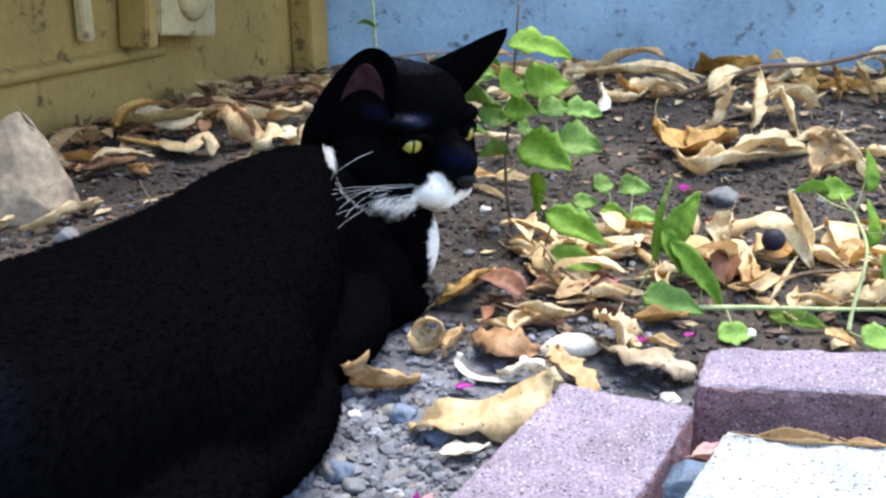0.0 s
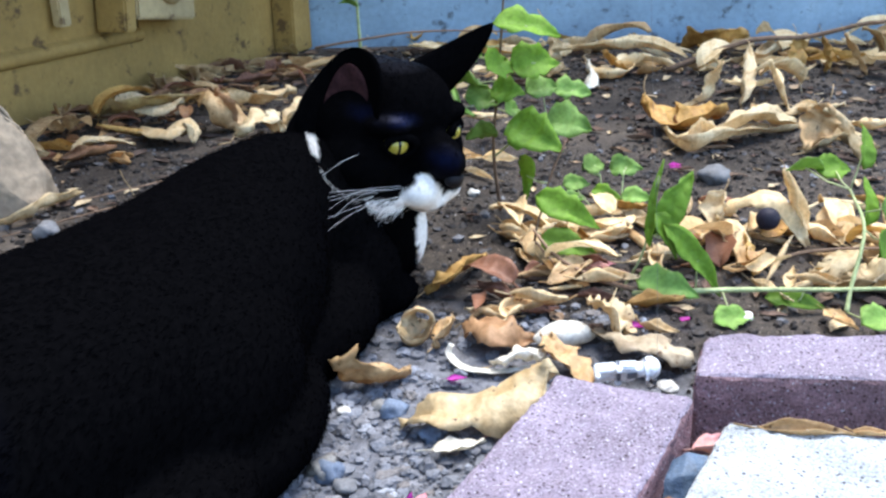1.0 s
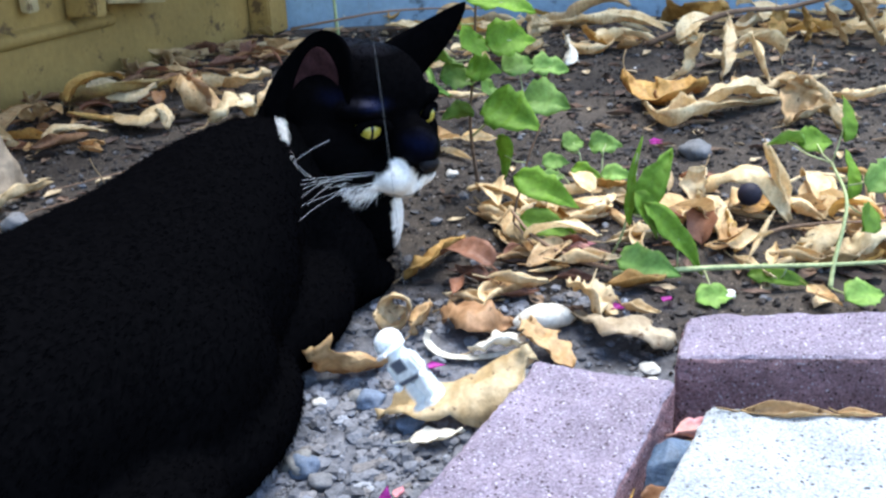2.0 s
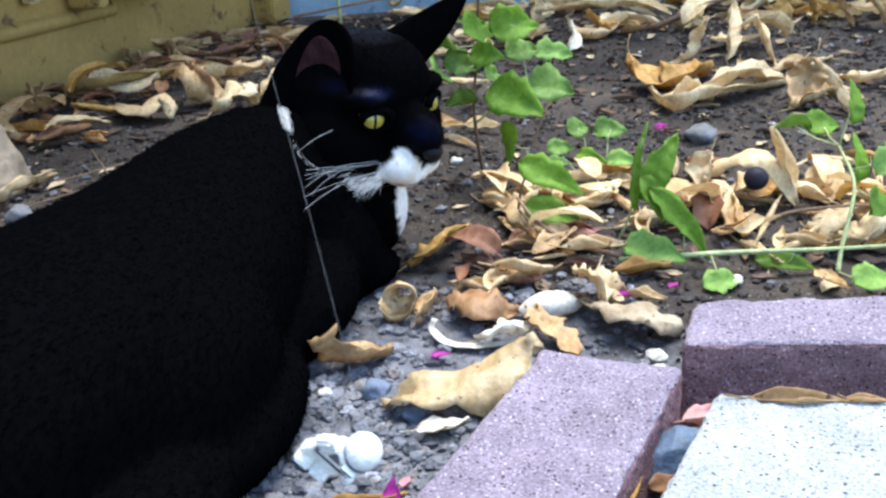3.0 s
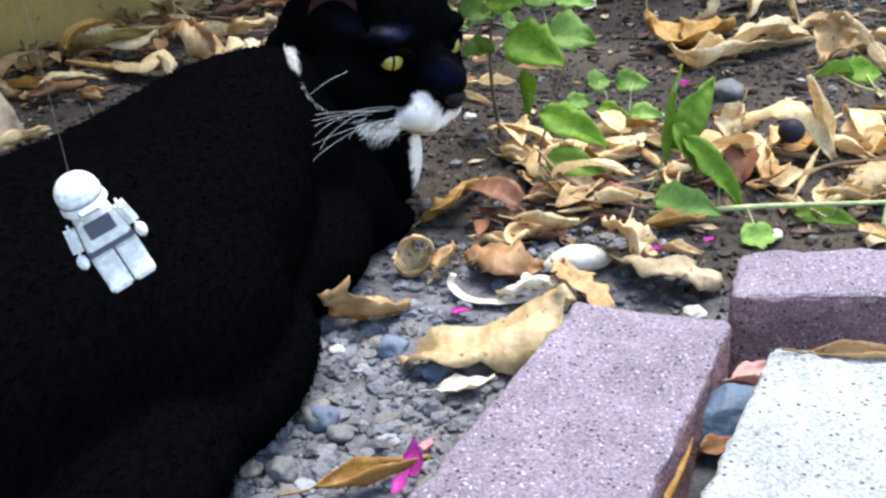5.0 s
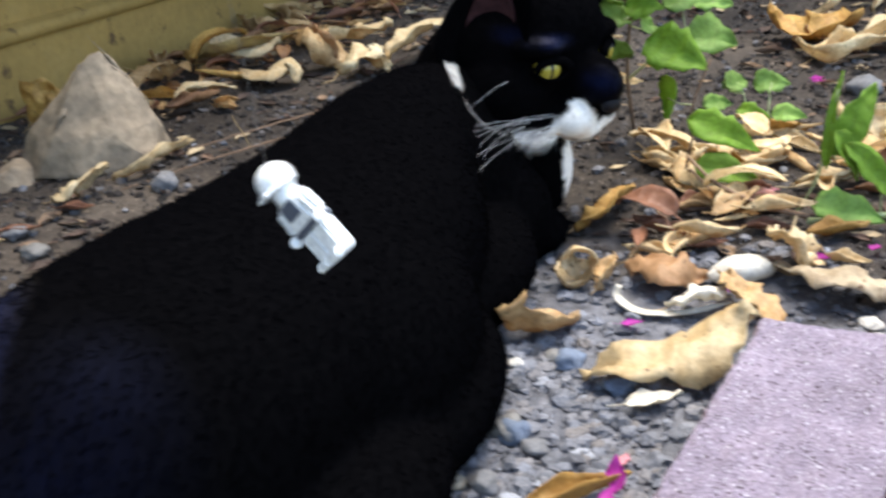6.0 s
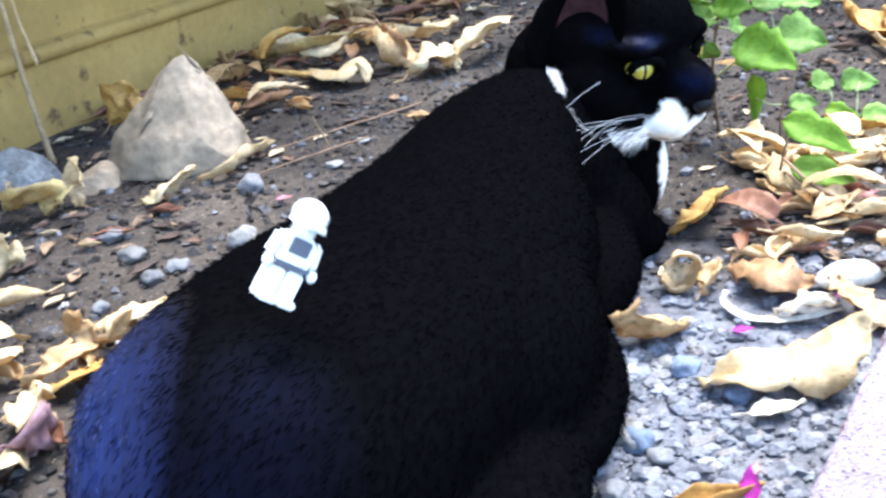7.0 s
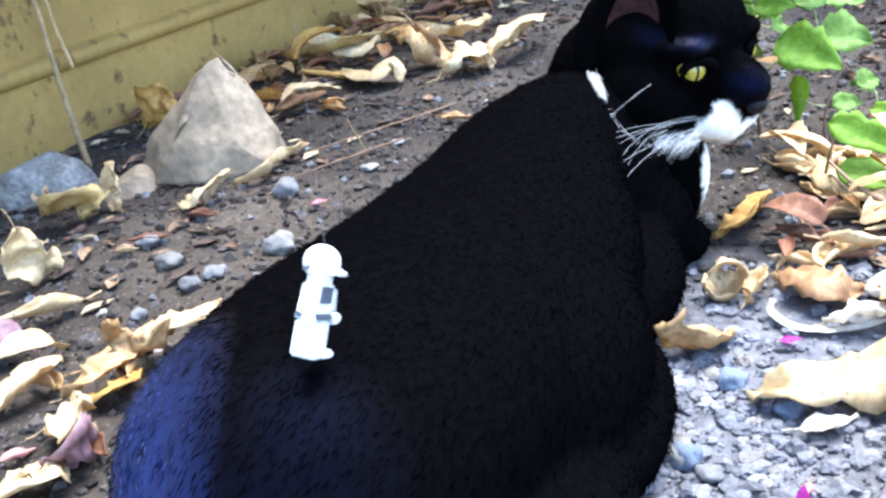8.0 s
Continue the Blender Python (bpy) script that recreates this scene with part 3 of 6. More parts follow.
def white_coat(me, patches, seed=0):
    """Marks the white fur: (centre, radii, amount) ellipsoids with ragged borders; a small amount is thin greyish fur."""
    co = points_of(me)
    w = np.zeros(len(co), np.float32)
    for centre, radii, amount in patches:
        d = np.linalg.norm((co - np.array(centre)) / np.array(radii), axis=1)
        edge = np.array([noise.noise(Vector(p) * 180) for p in co[d < 1.6]]) * 0.22
        near = d < 1.6
        w[near] = np.maximum(w[near], amount * np.clip((1.08 - d[near] - edge) / (0.16 if amount > 0.5 else 0.7), 0, 1))
    me.attributes.new("coat", "FLOAT", "POINT").data.foreach_set("value", w)


CAT_AT = Vector((-0.10, 0.65, 0.0))


def build_cat():
    cat = new("cat")
    cat.location = CAT_AT
    tagged(cat, "black cat with white muzzle and chest, crouching on the gravel", "cat")
    # body: sections from rump to neck (x, y, z, half width, half height)
    rings = [(-0.222, 0.385, 0.066, 0.020, 0.025), (-0.215, 0.400, 0.070, 0.056, 0.054), (-0.200, 0.440, 0.080, 0.088, 0.077), (-0.174, 0.520, 0.083, 0.104, 0.083), (-0.140, 0.620, 0.081, 0.105, 0.080), (-0.114, 0.720, 0.082, 0.092, 0.080), (-0.100, 0.810, 0.085, 0.072, 0.083), (-0.070, 0.885, 0.086, 0.058, 0.078), (-0.032, 0.950, 0.080, 0.050, 0.060), (-0.018, 0.990, 0.080, 0.015, 0.02)]
    bm = bmesh.new()
    loops = []
    keys = curve_points([r[:3] for r in rings], 5)
    size = curve_points([(r[3], r[4], 0) for r in rings], 5)
    for k, (c, s) in enumerate(zip(keys, size)):
        d = (keys[min(k + 1, len(keys) - 1)] - keys[max(k - 1, 0)])
        d.z = 0
        d.normalize()
        n = Vector((d.y, -d.x, 0))
        loop = []
        for q in range(36):
            a = 2 * math.pi * q / 36
            loop.append(bm.verts.new(c + n * (s.x * math.cos(a)) + Vector((0, 0, s.y * math.copysign(abs(math.sin(a)) ** 0.92, math.sin(a))))))
        loops.append(loop)
    for a, b in zip(loops, loops[1:]):
        for q in range(36):
            bm.faces.new((a[q], a[(q + 1) % 36], b[(q + 1) % 36], b[q]))
    bm.faces.new(loops[0][::-1])
    bm.faces.new(loops[-1])
    bmesh.ops.recalc_face_normals(bm, faces=bm.faces)
    ellipsoid(bm, (-0.098, 0.585, 0.068), (0.072, 0.105, 0.072), (0, 0, -20))
    ellipsoid(bm, (-0.074, 0.606, 0.030), (0.064, 0.110, 0.038), (0, 0, -6))
    ellipsoid(bm, (-0.130, 0.500, 0.034), (0.095, 0.110, 0.044), (0, 0, -20))
    ellipsoid(bm, (-0.222, 0.555, 0.064), (0.056, 0.104, 0.064), (0, 0, -20))
    ellipsoid(bm, (-0.036, 0.870, 0.060), (0.044, 0.045, 0.062), (0, 0, -20))
    ellipsoid(bm, (-0.012, 0.862, 0.034), (0.036, 0.042, 0.050), (0, 0, -20))
    ellipsoid(bm, (0.008, 0.872, 0.016), (0.028, 0.036, 0.018), (0, 0, -25))
    ellipsoid(bm, (-0.044, 0.760, 0.032), (0.050, 0.098, 0.038), (0, 0, -14))
    ellipsoid(bm, (0.004, 0.940, 0.055), (0.040, 0.040, 0.055))
    ellipsoid(bm, (-0.048, 0.968, 0.118), (0.052, 0.050, 0.060))
    me = merged(bm, 0.0045, 8)
    white_coat(me, [((0.046, 0.945, 0.050), (0.017, 0.040, 0.034), 1.0)])
    # blue sky sheen painted on the rump
    paint_sheen(me, [((-0.244, 0.425, 0.125), (0.038, 0.080, 0.055), 1.0), ((-0.190, 0.410, 0.110), (0.060, 0.060, 0.060), 0.02)])
    me.transform(Matrix.Translation(-CAT_AT))
    part("body", me, COAT, cat)
    hair = fur(me, 60000, 0.007, 3, lambda p: np.tile([-0.42, -0.9, -0.25], (len(p), 1)))
    f = part("body_fur", hair, HAIR, cat, smooth=False)
    f["kind"] = "stuff"
    stripe = [Vector(p) - CAT_AT for p in ((-0.053, 0.872, 0.163), (-0.047, 0.849, 0.153), (-0.037, 0.834, 0.136))]
    part("neck_tuft", tuft(stripe[:2], 900, 0.006, 0.0020, (0.3, -0.35, -0.9), 21), HAIR, cat, "white tuft on the neck", False)["kind"] = "stuff"
    thin = stripe[1:] + [Vector(p) - CAT_AT for p in ((-0.028, 0.843, 0.122), (-0.012, 0.850, 0.110))]
    part("neck_stripe", tuft(thin, 55, 0.005, 0.0009, (0.5, -0.3, -0.7), 22, 0.00015), HAIR, cat, "thin white line under the cheek", False)["kind"] = "stuff"
    return cat


def build_head(cat):
    bm = bmesh.new()
    ellipsoid(bm, (0, -0.004, 0.001), (0.055, 0.056, 0.046))
    ellipsoid(bm, (0, 0.018, 0.016), (0.040, 0.038, 0.034))
    for s in (-1, 1):
        ellipsoid(bm, (s * 0.034, 0.012, -0.022), (0.030, 0.036, 0.029))
        ellipsoid(bm, (s * 0.0115, 0.053, -0.034), (0.0165, 0.018, 0.0140), seg=16)
        ellipsoid(bm, (s * 0.029, 0.036, 0.0125), (0.019, 0.0165, 0.0085), (14, 0, s * -20), seg=16)
        ellipsoid(bm, (s * 0.026, 0.036, -0.038), (0.024, 0.018, 0.012), seg=16)
    ellipsoid(bm, (0, 0.050, -0.010), (0.0170, 0.034, 0.020), seg=16)
    ellipsoid(bm, (0, 0.048, -0.043), (0.016, 0.021, 0.012), seg=16)
    ellipsoid(bm, (0, -0.035, -0.03), (0.052, 0.045, 0.045))
    me = merged(bm, 0.0024, 5)
    white_coat(me, [((0.014, 0.060, -0.037), (0.016, 0.020, 0.0125), 1.0), ((0.015, 0.062, -0.027), (0.0055, 0.012, 0.008), 1.0), ((-0.010, 0.058, -0.040), (0.013, 0.018, 0.008), 1.0), ((0.022, 0.048, -0.043), (0.014, 0.016, 0.008), 1.0), ((-0.024, 0.036, -0.046), (0.018, 0.024, 0.008), 1.0), ((0, 0.050, -0.053), (0.014, 0.018, 0.008), 1.0), ((0.034, 0.040, -0.042), (0.020, 0.020, 0.008), 0.35)])
    # faint sheen painted on brow, nose and crown
    paint_sheen(me, [((0.043, 0.024, 0.020), (0.014, 0.020, 0.0060), 0.02), ((0.027, 0.048, 0.018), (0.013, 0.013, 0.0060), 0.06), ((0.010, 0.075, -0.008), (0.014, 0.018, 0.012), 0.04), ((0.0, 0.0, 0.055), (0.03, 0.03, 0.02), 0.02)])
    head = part("head", me, COAT, cat, "black head with white muzzle")
    hair = fur(me, 36000, 0.0026, 9, lambda p: np.stack([p[:, 0] * 6, -np.ones(len(p)), -0.1 * np.ones(len(p))], 1), 0.2, 0.00025)
    f = part("head_fur", hair, HAIR, head, smooth=False)
    f["kind"] = "stuff"
    for s in (1, -1):
        c = Vector((s * 0.0290, 0.0435, 0.001))
        bm = bmesh.new()
        ellipsoid(bm, c, (0.0092, 0.0085, 0.0075), (0, s * -10, s * -24), 24)
        part("eye", bm, IRIS, head, "yellow-green eye")
        bm = bmesh.new()
        out = Vector((s * 0.40, 0.9, 0.02)).normalized()
        ellipsoid(bm, c + out * 0.0064, (0.0018, 0.0024, 0.0054), (0, 0, s * -24), 16)
        part("pupil", bm, PUPIL, head)
        bm = bmesh.new()
        for sgn in (1, -1):
            arc = []
            for k in range(11):
                a = math.radians(-94 + 188 * k / 10)
                arc.append(c + Vector((s * 0.0104 * math.sin(a), 0.0054 - 0.0046 * math.sin(a), sgn * 0.0058 * math.cos(a) + 0.0008 * sgn)))
            tube(bm, arc, 0.0017 if sgn < 0 else 0.0033, 6)
        me2 = bpy.data.meshes.new("eyelid")
        bm.to_mesh(me2)
        bm.free()
        me2.attributes.new("coat", "FLOAT", "POINT")
        part("eyelid", me2, COAT, head)
    # ears: cupped shells with an inner skin, from the inner and outer foot to the tip
    for inner, outer, tip, facing, blunt in (((0.040, 0.034, 0.023), (0.060, -0.016, -0.007), (0.046, 0.001, 0.060), (0.8, 0.6, 0.1), 2.6), ((-0.016, -0.006, 0.036), (-0.060, 0.012, 0.016), (-0.082, 0.025, 0.0735), (-0.3, -0.9, 0), 1.2)):
        inner, outer, tip = Vector(inner), Vector(outer), Vector(tip)
        base = (inner + outer) / 2
        up, across = tip - base, (outer - inner) / 2
        front = up.cross(across).normalized()
        if front.dot(Vector(facing)) < 0:
            front = -front
        nu, nv = 14, 11
        for name, mat, shrink, push in (("ear", COAT, 1.0, 0.0), ("inner_ear", EAR_SKIN, 0.52, 0.0016))[:2 if blunt > 2 else 1]:
            verts = []
            for i in range(nu):
                u = math.sin(math.pi / 2 * i / (nu - 1)) if blunt > 2 else i / (nu - 1)
                half = (1 - u ** blunt) ** (0.5 if blunt > 2 else 0.75) * shrink * (1 + 0.25 * math.sin(math.pi * u) * (blunt > 2)) + 0.02
                for j in range(nv):
                    v = 2 * j / (nv - 1) - 1
                    verts.append(base + up * (u * (0.80 if shrink < 1 else 1.0) - 0.1 * (1 - u)) + across * (half * v) + front * ((0.016 * (half * v) ** 2 - 0.016) * (1 - u * 0.55) + push))
            m3 = pydata(name, verts, grid_faces(nu, nv))
            if mat == COAT:
                m3.attributes.new("coat", "FLOAT", "POINT")
            e = part(name, m3, mat, head, "thin black ear" if shrink == 1 else "bare inner ear")
            sol = e.modifiers.new("thickness", "SOLIDIFY")
            sol.thickness, sol.offset = 0.0016, 0
    bm = bmesh.new()
    ellipsoid(bm, (0, 0.0765, -0.0205), (0.0085, 0.006, 0.0062), (-20, 0, 0), 16)
    part("nose", bm, NOSE, head, "dark leathery nose")
    rng = random.Random(4)
    for s in (1, -1):
        for k, (reach, rise, drop) in enumerate(((0.088, 0.004, 0.001), (0.102, 0.008, -0.002), (0.098, 0.008, -0.034), (0.108, 0.006, -0.062), (0.080, 0.005, -0.040), (0.070, 0.003, -0.052), (0.104, 0.003, -0.020), (0.040, 0.002, -0.008))[:8 if s > 0 else 2]):
            a = Vector((s * (0.024 + 0.003 * (k % 3)), 0.055 - 0.005 * (k % 3), -0.029 - 0.003 * (k % 4)))
            reach *= 1.0 if s > 0 else 0.3
            w = Vector((s * 1.0, -0.14 - 4.0 * drop + rng.uniform(-0.05, 0.05), 0)).normalized()
            line = [a, a + w * reach * 0.5 + Vector((0, 0, rise)), a + w * reach * 0.90 + Vector((0, 0, rise + 0.3 * drop)), a + w * reach * (1.0 + 1.2 * drop) + Vector((0, 0, 1.15 * drop))]
            bm = bmesh.new()
            tube(bm, curve_points(line, 8), [0.00010 * (1 - 0.7 * i / 25) for i in range(25)], 4)
            part("whisker", bm, WHISKER, head)
    bm = bmesh.new()
    tube(bm, curve_points([(0.056, 0.034, -0.004), (0.075, 0.036, -0.006), (0.090, 0.032, -0.016), (0.095, 0.028, -0.032)], 8), [0.00010 * (1 - 0.7 * i / 25) for i in range(25)], 4)
    part("whisker", bm, WHISKER, head)
    part("cheek_fringe", tuft([(0.026, 0.054, -0.040), (0.036, 0.051, -0.042), (0.047, 0.043, -0.040)], 360, 0.014, 0.0026, (0.85, -0.25, -0.25), 31, 0.00016), HAIR, head, "white fringe under the cheek", False)["kind"] = "stuff"
    return head


HEAD_AT = Vector((0.003, 0.941, 0.164)) - CAT_AT
HEAD_SIZE = 1.25


def build_toy():
    """A small white jointed toy figure, plain, of moulded plastic, with a dark waist."""
    def chunk(bm, c, s, bev=0.0012, turn=(0, 0, 0), taper=1.0):
        vs = box(bm, c, s, turn)
        for v in vs:
            if v.co.z > c[2]:
                v.co.x = c[0] + (v.co.x - c[0]) * taper
        es = list({e for v in vs for e in v.link_edges})
        bmesh.ops.bevel(bm, geom=es, offset=bev, segments=2, affect="EDGES")
    bm = bmesh.new()
    for s in (-1, 1):
        chunk(bm, (s * 0.0058, 0, 0.010), (0.0108, 0.0095, 0.0185))
        chunk(bm, (s * 0.0058, -0.0025, 0.0025), (0.0108, 0.0145, 0.0045))
        chunk(bm, (s * 0.0128, -0.001, 0.0300), (0.0050, 0.0075, 0.0150), 0.002, (0, s * -9, 0))
        ellipsoid(bm, (s * 0.0144, -0.0045, 0.0205), (0.0026, 0.0040, 0.0034), seg=12)
    chunk(bm, (0, 0, 0.0300), (0.0215, 0.0105, 0.0165), 0.0012, (0, 0, 0), 0.78)
    bmesh.ops.create_cone(bm, cap_ends=True, segments=20, radius1=0.0068, radius2=0.0068, depth=0.006, matrix=pose(0, 0, 0.0405))
    ellipsoid(bm, (0, 0.0005, 0.0490), (0.0100, 0.0100, 0.0092), seg=20)
    bmesh.ops.create_cone(bm, cap_ends=True, segments=24, radius1=0.0106, radius2=0.0100, depth=0.0035, matrix=pose(0, -0.001, 0.0455))
    chunk(bm, (0, -0.0105, 0.0450), (0.010, 0.006, 0.0022), 0.0009, (12, 0, 0))
    white = len(bm.faces)
    chunk(bm, (0, 0, 0.0212), (0.0222, 0.0112, 0.0030), 0.0006)
    chunk(bm, (0, -0.0053, 0.0325), (0.0125, 0.0012, 0.0085), 0.0004)
    me = bpy.data.meshes.new("toy_figure")
    bm.faces.ensure_lookup_table()
    for f in bm.faces[white:]:
        f.material_index = 1
    bm.to_mesh(me)
    bm.free()
    me.materials.append(TOY_WHITE)
    me.materials.append(TOY_DARK)
    me.transform(Matrix.Scale(0.80, 4))
    ob = new("toy_figure", me)
    return tagged(ob, "small white plastic toy figure dangling on a thread", "toy")


def build_thread():
    """The thread that holds the toy, with two round red shapes on its upper end."""
    thing = new("toy_thread")
    tagged(thing, "thin pale thread with two round coral red shapes, holding the toy", "thread")
    bm = bmesh.new()
    tube(bm, curve_points([(0, 0, 0), (0.0008, 0, 0.10), (-0.0008, 0.001, 0.24), (0, 0, 0.37)], 8), 0.0001, 5)
    part("thread", bm, THREAD_WHITE, thing)
    # unidentified round red shapes; joining them to the thread is made up
    for x, z, r in ((0, 0.377, 0.0100), (0.022, 0.385, 0.0090)):
        bm = bmesh.new()
        ellipsoid(bm, (x, 0, z), (r, r, r * 1.1), seg=20)
        part("bead", bm, CORAL_RED, thing, "round coral red shape")
    return thing


cat = build_cat()
head = build_head(cat)
head.scale = (HEAD_SIZE,) * 3
toy = build_toy()
thread = build_thread()


# ---- leaves ----
def leaf_mesh(kind, seed):
    """A leaf one metre long, bent as it dried: cup, roll, twist, arch or rag."""
    rng = random.Random(seed)
    nu, nv = 17, 9
    cup, bend, twist, wave = {"cup": (1.5, 0.9, 0.7, 0.09), "roll": (4.4, 0.8, 0.9, 0.05), "twist": (2.0, 0.9, 2.4, 0.08), "arch": (0.5, -2.2, 0.5, 0.05), "rag": (0.8, 0.9, 0.8, 0.12)}[kind]
    cup, bend, twist = cup * rng.uniform(0.8, 1.2), bend * rng.uniform(0.8, 1.2), twist * rng.choice((-1, 1)) * rng.uniform(0.7, 1.2)
    spine = []
    x = z = 0.0
    for i in range(nu):
        a = bend * (i / (nu - 1) - 0.5)
        spine.append((x, z, a))
        x, z = x + math.cos(a) / (nu - 1), z + math.sin(a) / (nu - 1)
    lim = max(abs(spine[-1][0] - spine[0][0]), 0.30)
    sx = sum(p[0] for p in spine) / nu
    verts = []
    off = Vector((seed * 1.7, seed * 0.9, 0))
    for i, (px, pz, a) in enumerate(spine):
        u = i / (nu - 1)
        half = 0.5 * (math.sin(math.pi * min(1, u ** 0.85)) ** 0.75) * (1 - 0.25 * u) + 0.012
        for j in range(nv):
            v = 2 * j / (nv - 1) - 1
            jag = 1 + (0.34 if kind == "rag" else 0.26) * noise.noise(Vector((u * 7, 3 * math.copysign(1, v), seed))) * abs(v)
            w = half * v * jag
            th = cup * v * (0.5 + 0.5 * half / 0.5)
            k = cup if abs(cup) > 0.05 else 0.05
            yy = half * math.sin(th) / abs(k) * jag if abs(k) > 0.4 else w
            zz = half * (1 - math.cos(th)) / k if abs(k) > 0.4 else 0.2 * abs(w)
            zz += abs(v) ** 0.5 * 0.035 - 0.035
            zz += wave * noise.noise(Vector((u * 4, v * 1.5, 0)) + off) + 0.35 * wave * noise.noise(Vector((u * 11, v * 4, 5)) + off)
            tw = twist * (u - 0.5)
            yy, zz = yy * math.cos(tw) - zz * math.sin(tw), yy * math.sin(tw) + zz * math.cos(tw)
            verts.append(Vector(((px - sx - math.sin(a) * zz) / lim, yy, (pz + math.cos(a) * zz) / lim if kind == "arch" else pz + math.cos(a) * zz)))
    faces = grid_faces(nu, nv)
    base = len(verts)
    for k in range(5):
        c = verts[4] + (verts[4] - verts[nv + 4]) * (0.9 * k)
        verts += [c + Vector((0, 0.012, 0)), c + Vector((0, -0.008, 0.01)), c + Vector((0, -0.008, -0.01))]
    for k in range(4):
        for q in range(3):
            faces.append((base + 3 * k + q, base + 3 * k + (q + 1) % 3, base + 3 * k + 3 + (q + 1) % 3, base + 3 * k + 3 + q))
    low = min(v.z for v in verts)
    return [v - Vector((0, 0, low)) for v in verts], faces


LEAF_COUNT = [0]
WORDS = {"cup": "cupped", "roll": "rolled-up", "twist": "twisted", "arch": "strongly arched", "rag": "ragged"}
HUE = {"cream": "cream", "pale": "pale tan", "tan": "tan", "ochre": "golden brown", "brown": "dark brown", "russet": "russet brown", "red": "reddish brown", "pink": "faded pink", "mauve": "mauve", "grey": "grey-tan", "yellow": "yellowish", "white": "bleached white"}


def dry_leaf(kind, hue, x, y, z, yaw, length, width, tilt=0, roll=0):
    LEAF_COUNT[0] += 1
    seed = LEAF_COUNT[0]
    length *= 1.12
    verts, faces = leaf_mesh(kind, seed)
    wide = max(width * length, 0.3 * length) * (1.15 if kind in ("roll", "twist") else 1.0)
    tall = 1.35 * min(wide, 0.75 * length) if kind in ("cup", "rag") else 0.55 * length if kind == "arch" else wide
    me = pydata("dry_leaf", [(v.x * length, v.y * wide, v.z * tall) for v in verts], faces)
    ob = linked("dry_leaf", me, LEAF[hue])
    sol = ob.modifiers.new("thickness", "SOLIDIFY")
    sol.thickness = 0.0005
    ob.matrix_world = pose(x, y, gz(x, y) + max(z, 0.0) * 0.8, roll, -tilt, yaw)
    tagged(ob, f"{WORDS[kind]} {HUE[hue]} dry leaf on the earth", "dry leaf", "fallen dry leaves")


def ribbon_leaf(hue, path, width, cup=1.0, turn=(0, 0), tips=(0.08, 0.05), name="dry_leaf", hangs=False):
    """A leaf that dried along a bent spine: path runs down its midrib, turn rolls it from end to end, tips are the blunt share of its ends."""
    LEAF_COUNT[0] += 1
    seed = LEAF_COUNT[0]
    spine = curve_points(path, max(4, 20 // (len(path) - 1)))
    n, nv = len(spine), 9
    side, verts = None, []
    for i, p in enumerate(spine):
        u = i / (n - 1)
        d = (spine[min(i + 1, n - 1)] - spine[max(i - 1, 0)]).normalized()
        if side is None:
            side = d.cross(Vector((0, 0, 1)) if abs(d.z) < 0.95 else Vector((0, -1, 0)))
        side = (side - d * side.dot(d)).normalized()
        a = radians(turn[0] + (turn[1] - turn[0]) * u) + 0.25 * noise.noise(Vector((u * 2.5, seed, 0)))
        across = side * math.cos(a) + d.cross(side) * -math.sin(a)
        lift = across.cross(d)
        if lift.z < 0 and abs(lift.z) > 0.05:
            lift = -lift
        blunt = tips[0] * (1 - u) + tips[1] * u
        half = width / 2 * max(math.sin(math.pi * u) ** 0.7, blunt * (1 - 0.35 * abs(math.sin(9 * u + seed))), 0.03)
        for j in range(nv):
            v = 2 * j / (nv - 1) - 1
            jag = 1 + (0.6 * noise.noise(Vector((u * 6, 3 * math.copysign(1, v), seed))) + 0.3 * noise.noise(Vector((u * 13, 3 * math.copysign(1, v), seed)))) * v * v
            c = cup * (1 + 0.6 * noise.noise(Vector((u * 3, 9, seed))))
            y, z = half * jag * math.sin(c * v) / c, half * (1 - math.cos(c * v)) / c
            z += width * (0.17 * noise.noise(Vector((u * 5, v * 1.6, seed))) + 0.06 * noise.noise(Vector((u * 12, v * 4, seed))) + 0.05 * min(0, abs(v) * 3 - 1))
            z += width * 0.22 * (0.25 - abs(noise.noise(Vector((u * 3.4 + v * 0.9, v * 1.1 - u, seed + 3)))))
            verts.append(p + across * y + lift * z)
    if not hangs:
        low = min(v.z - gz(v.x, v.y) for v in verts)
        verts = [v - Vector((0, 0, low - 0.0008)) for v in verts] if low < 0.006 else verts
    o = spine[n // 2].copy()
    root, d = verts[4].copy(), (spine[0] - spine[1]).normalized()
    stalk = [root - d * 0.04 * width] + [root + d * (0.17 * width * q) + side * (0.02 * width * q * q) for q in range(1, 4)]
    for q in stalk:
        q.z = max(q.z, gz(q.x, q.y) + 0.001)
    ob = linked(name, pydata(name, [v - o for v in verts], grid_faces(n, nv)), LEAF[hue])
    ob.location = o
    sol = ob.modifiers.new("thickness", "SOLIDIFY")
    sol.thickness = 0.0005
    if tips[0] < 0.5:
        bm = bmesh.new()
        tube(bm, [q - o for q in stalk], [0.012 * width + 0.0002] * 3 + [0.008 * width + 0.0002], 5)
        part("stalk", bm, STALK, ob)
    words = "hanging from the dead branch" if hangs else "on the earth"
    look_of = "arched" if cup < 0 else "curled"
    return tagged(ob, f"{look_of} {HUE[hue]} dry leaf {words}", "dry leaf", "fallen dry leaves")


